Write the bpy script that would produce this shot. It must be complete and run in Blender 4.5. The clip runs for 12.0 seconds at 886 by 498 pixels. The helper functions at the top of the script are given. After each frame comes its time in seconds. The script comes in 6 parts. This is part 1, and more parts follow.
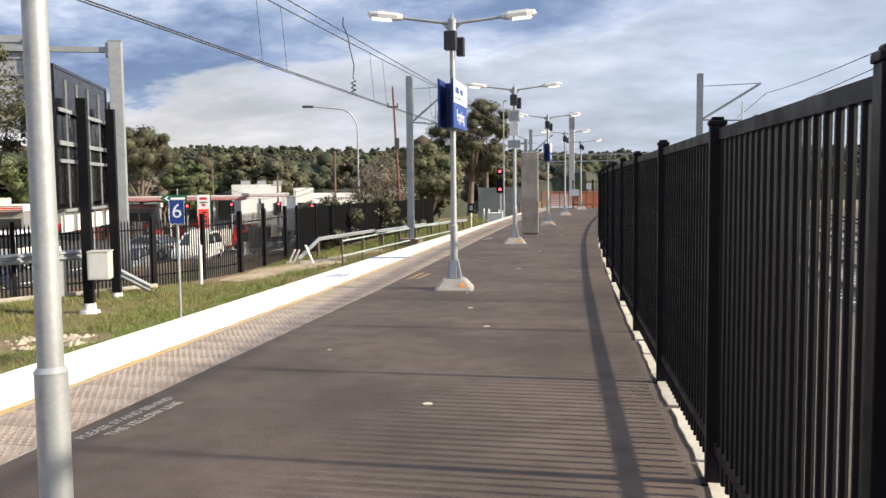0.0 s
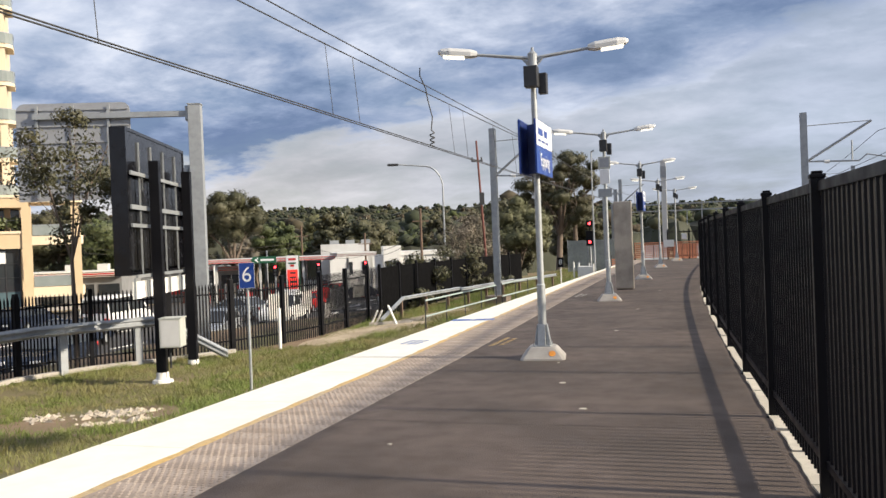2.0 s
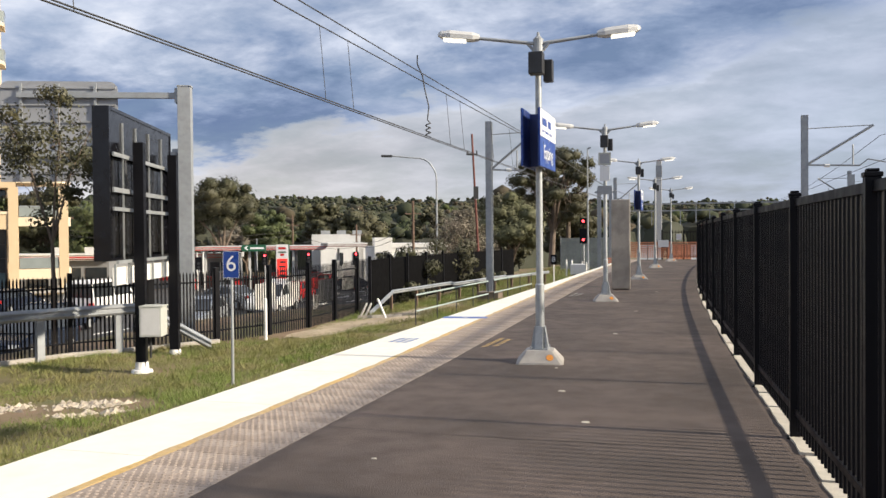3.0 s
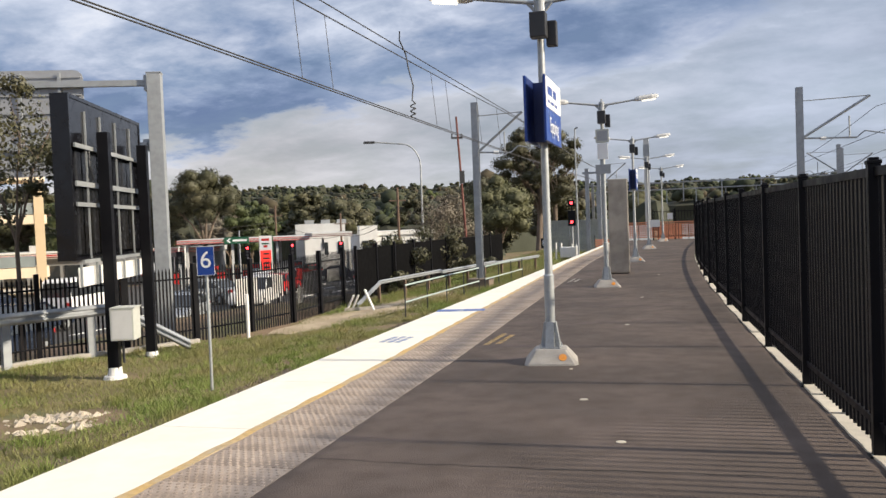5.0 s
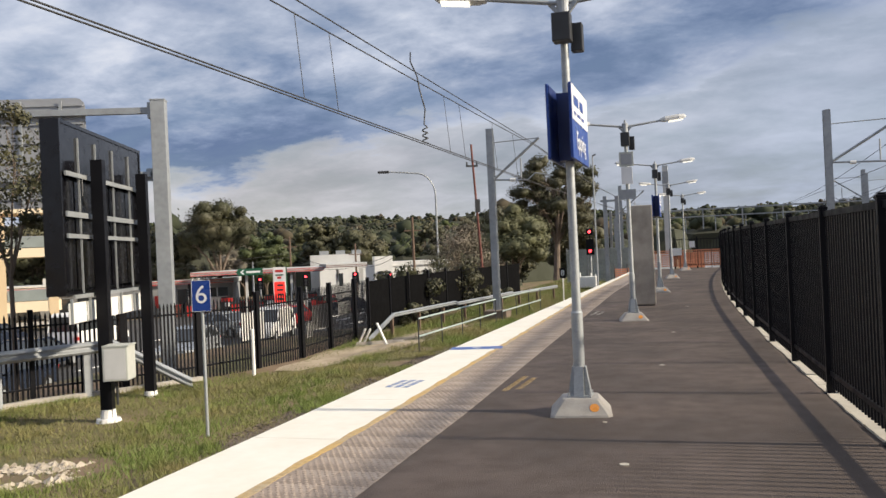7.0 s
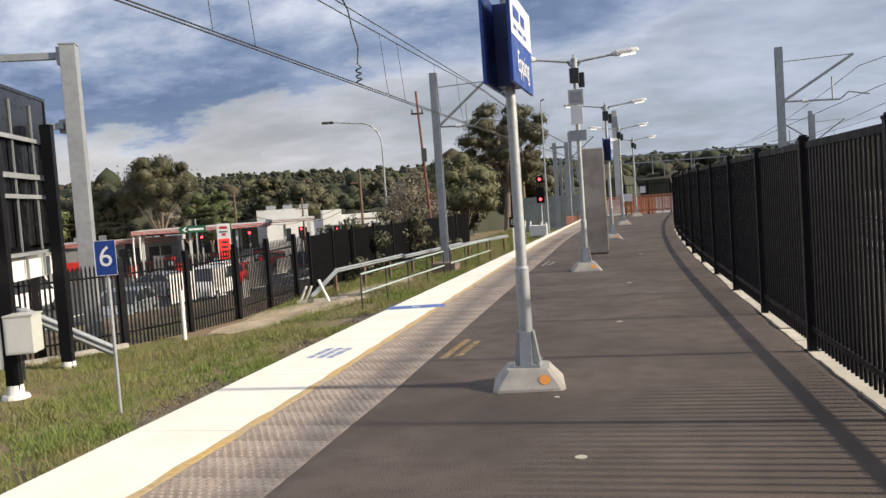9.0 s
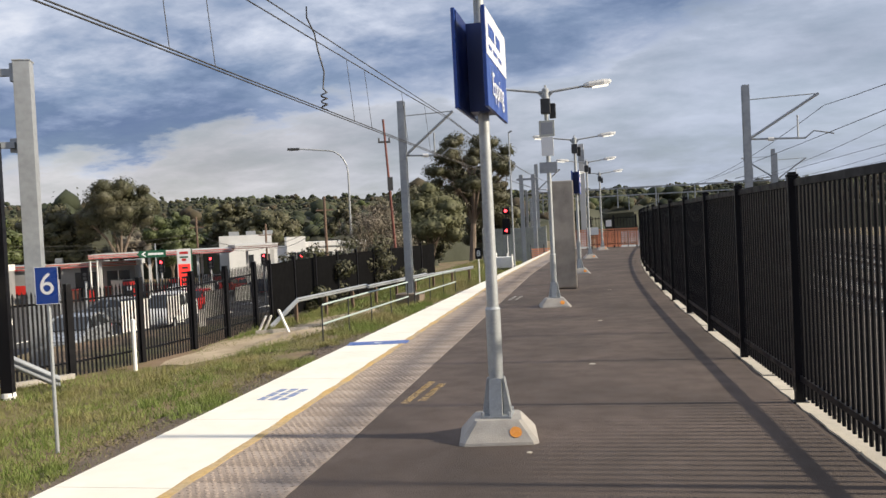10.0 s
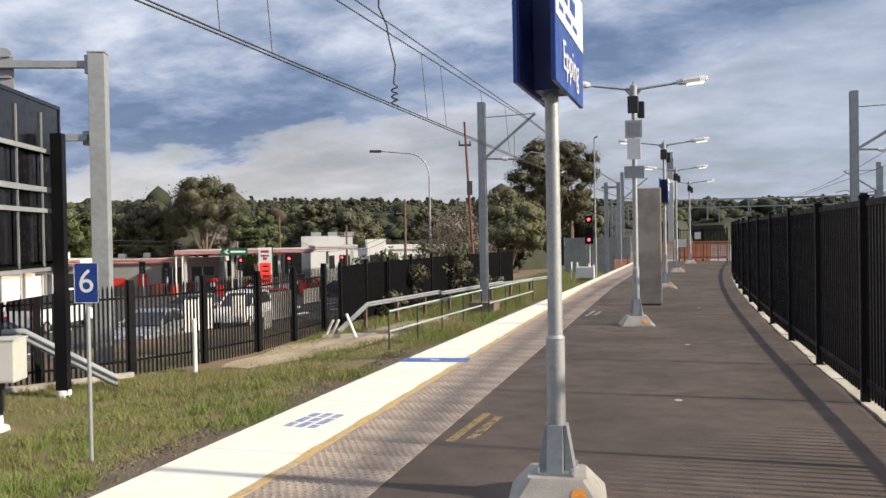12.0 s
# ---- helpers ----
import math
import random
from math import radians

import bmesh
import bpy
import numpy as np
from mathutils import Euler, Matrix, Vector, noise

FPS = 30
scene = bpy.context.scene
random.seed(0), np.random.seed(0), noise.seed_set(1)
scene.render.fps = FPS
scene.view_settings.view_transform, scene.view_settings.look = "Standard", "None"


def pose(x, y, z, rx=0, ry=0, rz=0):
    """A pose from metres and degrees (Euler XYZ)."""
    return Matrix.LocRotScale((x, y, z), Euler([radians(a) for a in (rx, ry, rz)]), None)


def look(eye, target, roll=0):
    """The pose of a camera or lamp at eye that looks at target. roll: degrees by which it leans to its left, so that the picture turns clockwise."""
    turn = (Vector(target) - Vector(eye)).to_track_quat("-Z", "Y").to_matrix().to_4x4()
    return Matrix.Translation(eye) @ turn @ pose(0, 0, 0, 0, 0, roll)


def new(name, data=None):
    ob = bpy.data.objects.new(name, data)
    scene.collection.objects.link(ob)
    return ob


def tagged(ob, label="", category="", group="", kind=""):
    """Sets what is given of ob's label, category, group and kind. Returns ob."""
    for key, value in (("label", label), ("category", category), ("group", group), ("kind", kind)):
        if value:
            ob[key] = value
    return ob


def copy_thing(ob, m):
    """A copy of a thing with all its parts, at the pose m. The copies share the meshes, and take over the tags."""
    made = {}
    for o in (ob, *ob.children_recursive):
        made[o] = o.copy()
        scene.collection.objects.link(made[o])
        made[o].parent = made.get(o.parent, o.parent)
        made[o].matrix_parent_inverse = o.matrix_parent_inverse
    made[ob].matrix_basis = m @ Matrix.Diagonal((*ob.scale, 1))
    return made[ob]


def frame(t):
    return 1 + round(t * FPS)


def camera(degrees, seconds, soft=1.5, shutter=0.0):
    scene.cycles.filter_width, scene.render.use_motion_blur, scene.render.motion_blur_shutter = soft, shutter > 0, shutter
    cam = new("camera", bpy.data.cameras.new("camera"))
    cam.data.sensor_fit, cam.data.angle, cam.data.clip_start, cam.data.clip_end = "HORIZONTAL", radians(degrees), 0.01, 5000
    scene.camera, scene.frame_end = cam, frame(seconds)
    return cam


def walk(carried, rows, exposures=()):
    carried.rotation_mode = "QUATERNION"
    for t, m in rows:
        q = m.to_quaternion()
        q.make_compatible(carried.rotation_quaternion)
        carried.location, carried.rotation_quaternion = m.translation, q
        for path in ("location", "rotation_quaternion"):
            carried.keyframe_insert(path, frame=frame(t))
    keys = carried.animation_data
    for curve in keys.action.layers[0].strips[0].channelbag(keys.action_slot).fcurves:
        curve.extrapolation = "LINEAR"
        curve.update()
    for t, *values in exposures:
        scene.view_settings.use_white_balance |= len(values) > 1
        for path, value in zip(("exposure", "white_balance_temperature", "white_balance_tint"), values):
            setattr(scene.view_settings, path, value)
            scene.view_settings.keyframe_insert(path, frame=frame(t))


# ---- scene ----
cam = camera(55.1, 12.0)
PATH = [
    (0, (2.505, -11.921, 1.516), (2.11, -9.966, 1.365), -0.6),
    (0.5, (2.457, -11.599, 1.49), (1.913, -9.676, 1.409), -1.2),
    (1, (2.431, -11.201, 1.498), (1.89, -9.276, 1.44), -1.2),
    (1.5, (2.323, -10.829, 1.524), (1.8, -8.899, 1.518), -2.0),
    (2, (2.271, -10.489, 1.515), (1.675, -8.58, 1.499), -2.2),
    (2.5, (2.219, -10.163, 1.516), (1.609, -8.259, 1.448), 0.5),
    (3, (2.054, -9.903, 1.525), (1.477, -7.988, 1.493), -0.5),
    (3.2, (2.003, -9.79, 1.545), (1.474, -7.862, 1.512), -1.5),
    (4.8, (1.659, -8.921, 1.538), (1.117, -6.996, 1.498), -3.0),
    (5, (1.611, -8.824, 1.546), (1.067, -6.9, 1.48), -2.2),
    (5.5, (1.547, -8.531, 1.526), (0.859, -6.655, 1.44), -1.5),
    (6, (1.484, -8.293, 1.538), (0.671, -6.467, 1.451), -1.8),
    (6.5, (1.395, -8.035, 1.545), (0.679, -6.168, 1.54), -0.8),
    (7, (1.343, -7.729, 1.547), (0.765, -5.814, 1.553), -2.6),
    (7.2, (1.353, -7.57, 1.539), (0.79, -5.651, 1.552), -3.2),
    (8.8, (1.226, -6.583, 1.495), (0.771, -4.639, 1.381), -3.3),
    (9, (1.218, -6.426, 1.496), (0.743, -4.487, 1.382), -4.0),
    (9.5, (1.172, -6.191, 1.502), (0.745, -4.242, 1.365), -2.4),
    (10, (1.09, -5.887, 1.526), (0.699, -3.926, 1.476), -2.8),
    (10.5, (1.095, -5.559, 1.523), (0.698, -3.599, 1.466), -2.4),
    (11, (1.104, -5.246, 1.519), (0.708, -3.288, 1.441), -1.1),
    (11.5, (1.047, -4.94, 1.538), (0.63, -2.984, 1.546), -1.5),
    (12, (1.027, -4.69, 1.52), (0.449, -2.775, 1.49), -1.0),
]
walk(cam, [(t, look(eye, target, roll)) for t, eye, target, roll in PATH], [(0, 0.84), (0.6, 0.69), (1.5, 0.61), (3, 0.58), (5, 0.52), (6, 0.28), (7.2, 0.39), (9.5, 0.46), (12, 0.48)])

# ---- world, sun, exposure ----
SUN_ELEV, SUN_AZ = radians(25.4), radians(89.6)
world = bpy.data.worlds.new("sky")
scene.world = world
world.use_nodes = True


def build_sky():
    nt = world.node_tree
    n, l = nt.nodes, nt.links
    n.clear()
    out = n.new("ShaderNodeOutputWorld")
    sky = n.new("ShaderNodeTexSky")
    sky.sky_type, sky.sun_disc = "NISHITA", False
    sky.sun_elevation, sky.sun_rotation = SUN_ELEV, SUN_AZ
    clear = n.new("ShaderNodeBackground")
    clear.inputs["Strength"].default_value = 0.076
    l.new(sky.outputs[0], clear.inputs[0])
    co = n.new("ShaderNodeTexCoord")
    sep = n.new("ShaderNodeSeparateXYZ")
    l.new(co.outputs["Generated"], sep.inputs[0])

    def math_node(op, a, b=None):
        m = n.new("ShaderNodeMath")
        m.operation = op
        for i, v in enumerate((a, b)):
            if v is None:
                continue
            if isinstance(v, (int, float)):
                m.inputs[i].default_value = v
            else:
                l.new(v, m.inputs[i])
        return m.outputs[0]

    up = math_node("ADD", math_node("MAXIMUM", sep.outputs[2], 0.0), 0.22)
    u, v = math_node("DIVIDE", sep.outputs[0], up), math_node("DIVIDE", sep.outputs[1], up)
    flat = n.new("ShaderNodeCombineXYZ")
    l.new(u, flat.inputs[0])
    l.new(v, flat.inputs[1])

    def cloud_noise(scale, detail, rough, shift, squash=1.0):
        mp = n.new("ShaderNodeMapping")
        mp.inputs["Location"].default_value = shift
        mp.inputs["Rotation"].default_value = (0, 0, radians(24))
        mp.inputs["Scale"].default_value = (1.0, squash, 1.0)
        l.new(flat.outputs[0], mp.inputs[0])
        t = n.new("ShaderNodeTexNoise")
        t.inputs["Scale"].default_value, t.inputs["Detail"].default_value = scale, detail
        t.inputs["Roughness"].default_value = rough
        t.inputs["Distortion"].default_value = 0.15
        l.new(mp.outputs[0], t.inputs[0])
        return t.outputs[0]

    def ramp(value, stops):
        r = n.new("ShaderNodeValToRGB")
        while len(r.color_ramp.elements) < len(stops):
            r.color_ramp.elements.new(0.5)
        for e, (p, c) in zip(r.color_ramp.elements, stops):
            e.position, e.color = p, (*c, 1)
        l.new(value, r.inputs[0])
        return r.outputs[0]

    big = cloud_noise(1.1, 9, 0.55, (1.3, 4.2, 0), 1.1)
    fine = cloud_noise(3.6, 10, 0.60, (7.1, 2.2, 3), 1.2)
    puff = cloud_noise(1.9, 8, 0.58, (2.7, 9.4, 1), 1.0)
    wobble = math_node("ADD", math_node("MULTIPLY", math_node("SUBTRACT", puff, 0.5), 0.10), math_node("MULTIPLY", math_node("SUBTRACT", fine, 0.5), 0.09))
    across = math_node("ADD", math_node("MULTIPLY", sep.outputs[0], 0.5), 0.5)

    def grey(value, stops):
        return ramp(value, [(p, (k, k, k)) for p, k in stops])

    # underside of a heavy bank that climbs to one side, with a pale clear slot beneath it
    edge = grey(across, [(0.15, 0.06), (0.22, 0.093), (0.32, 0.134), (0.38, 0.152), (0.45, 0.155), (0.55, 0.205), (0.70, 0.29)])
    lift = math_node("ADD", math_node("SUBTRACT", sep.outputs[2], edge), wobble)
    span = math_node("ADD", math_node("MULTIPLY", lift, 2.0), 0.3)
    bank = grey(span, [(0.285, 0.0), (0.325, 0.95), (0.38, 1.0), (0.45, 0.70), (0.53, 0.28), (0.62, 0.02)])
    side = grey(across, [(0.26, 1.0), (0.36, 0.80), (0.50, 0.62), (0.62, 0.45)])
    n_all = math_node("ADD", math_node("MULTIPLY", big, 0.45), math_node("ADD", math_node("MULTIPLY", puff, 0.25), math_node("MULTIPLY", fine, 0.30)))
    mixed = math_node("ADD", math_node("MULTIPLY", math_node("SUBTRACT", n_all, 0.5), 1.25), 0.55)
    mixed = math_node("SUBTRACT", mixed, math_node("MULTIPLY", math_node("MULTIPLY", bank, side), 0.195))
    shade = ramp(mixed, [(0.35, (0.12, 0.17, 0.30)), (0.42, (0.22, 0.28, 0.42)), (0.50, (0.37, 0.42, 0.54)), (0.57, (0.51, 0.555, 0.665)), (0.66, (0.70, 0.72, 0.78))])
    slot = ramp(across, [(0.26, (0.53, 0.51, 0.52)), (0.40, (0.41, 0.43, 0.49)), (0.55, (0.38, 0.43, 0.54))])
    streak = grey(n_all, [(0.38, 0.72), (0.62, 1.12)])
    veil = n.new("ShaderNodeMix")
    veil.data_type, veil.blend_type = "RGBA", "MULTIPLY"
    veil.inputs[0].default_value = 1.0
    l.new(slot, veil.inputs[6])
    l.new(streak, veil.inputs[7])
    low = grey(span, [(0.20, 0.88), (0.285, 0.80), (0.318, 0.0)])
    mix = n.new("ShaderNodeMix")
    mix.data_type = "RGBA"
    l.new(low, mix.inputs[0])
    l.new(shade, mix.inputs[6])
    l.new(veil.outputs[2], mix.inputs[7])
    cloud = n.new("ShaderNodeBackground")
    cloud.inputs["Strength"].default_value = 0.9
    l.new(mix.outputs[2], cloud.inputs[0])
    cover = ramp(math_node("ADD", fine, 0.0), [(0.30, (0.72, 0.72, 0.72)), (0.6, (0.96, 0.96, 0.96))])
    both = n.new("ShaderNodeMixShader")
    l.new(cover, both.inputs[0])
    l.new(clear.outputs[0], both.inputs[1])
    l.new(cloud.outputs[0], both.inputs[2])
    l.new(both.outputs[0], out.inputs[0])


build_sky()
sun = new("sun", bpy.data.lights.new("sun", "SUN"))
sun.data.energy, sun.data.angle, sun.data.color = 5.0, radians(2.2), (1.0, 0.88, 0.70)
sun.matrix_world = look((0, 0, 0), (-math.cos(SUN_ELEV) * math.sin(SUN_AZ), -math.cos(SUN_ELEV) * math.cos(SUN_AZ), -math.sin(SUN_ELEV)))


# ---- materials ----
def material(name, base, rough=0.6, metal=0.0, spread=0.25, scale=6.0, fine=80.0, bump=0.2, second=None, patch=1.2, island=0.0, glow=None, spec=0.5):
    m = bpy.data.materials.new(name)
    m.use_nodes = True
    nt = m.node_tree
    n, l = nt.nodes, nt.links
    b = n["Principled BSDF"]
    b.inputs["Metallic"].default_value = metal
    b.inputs["Specular IOR Level"].default_value = spec
    co = n.new("ShaderNodeTexCoord")

    def tex(s, d=4):
        t = n.new("ShaderNodeTexNoise")
        t.inputs["Scale"].default_value, t.inputs["Detail"].default_value = s, d
        l.new(co.outputs["Object"], t.inputs[0])
        return t

    coarse, grain, wide = tex(scale), tex(fine, 2), tex(patch, 3)
    other = second or tuple(c * 0.62 for c in base)

    def blend(fac, a, c):
        x = n.new("ShaderNodeMix")
        x.data_type = "RGBA"
        for sock, v in ((x.inputs[0], fac), (x.inputs[6], a), (x.inputs[7], c)):
            if isinstance(v, (int, float)):
                sock.default_value = v
            elif isinstance(v, tuple):
                sock.default_value = (*v, 1)
            else:
                l.new(v, sock)
        return x.outputs[2]

    def curve(v, lo, hi, top):
        r = n.new("ShaderNodeMapRange")
        r.inputs[1].default_value, r.inputs[2].default_value, r.inputs[4].default_value = lo, hi, top
        l.new(v, r.inputs[0])
        return r.outputs[0]

    c = blend(curve(wide.outputs[0], 0.40, 0.66, 1.0 if second else spread * 1.6), base, other)
    c = blend(curve(coarse.outputs[0], 0.42, 0.7, spread), c, tuple(k * 0.5 for k in base))
    c = blend(curve(grain.outputs[0], 0.5, 0.75, spread), c, tuple(min(1, k * 1.35) for k in base))
    if island:
        g = n.new("ShaderNodeNewGeometry")
        o = n.new("ShaderNodeObjectInfo")
        a = n.new("ShaderNodeMath")
        a.operation = "ADD"
        l.new(g.outputs["Random Per Island"], a.inputs[0])
        l.new(o.outputs["Random"], a.inputs[1])
        f = n.new("ShaderNodeMath")
        f.operation = "FRACT"
        l.new(a.outputs[0], f.inputs[0])
        c = blend(curve(f.outputs[0], 0.0, 1.0, island), c, tuple(k * 0.3 for k in base))
    l.new(c, b.inputs["Base Color"])
    r = curve(coarse.outputs[0], 0.3, 0.75, 1.0)
    rr = n.new("ShaderNodeMapRange")
    rr.inputs[3].default_value, rr.inputs[4].default_value = max(0.03, rough - 0.12), min(1, rough + 0.14)
    l.new(r, rr.inputs[0])
    l.new(rr.outputs[0], b.inputs["Roughness"])
    if bump:
        bp = n.new("ShaderNodeBump")
        bp.inputs["Strength"].default_value, bp.inputs["Distance"].default_value = bump, 0.01
        l.new(grain.outputs[0], bp.inputs["Height"])
        l.new(bp.outputs[0], b.inputs["Normal"])
    if glow:
        b.inputs["Emission Color"].default_value = (*glow[0], 1)
        b.inputs["Emission Strength"].default_value = glow[1]
    return m


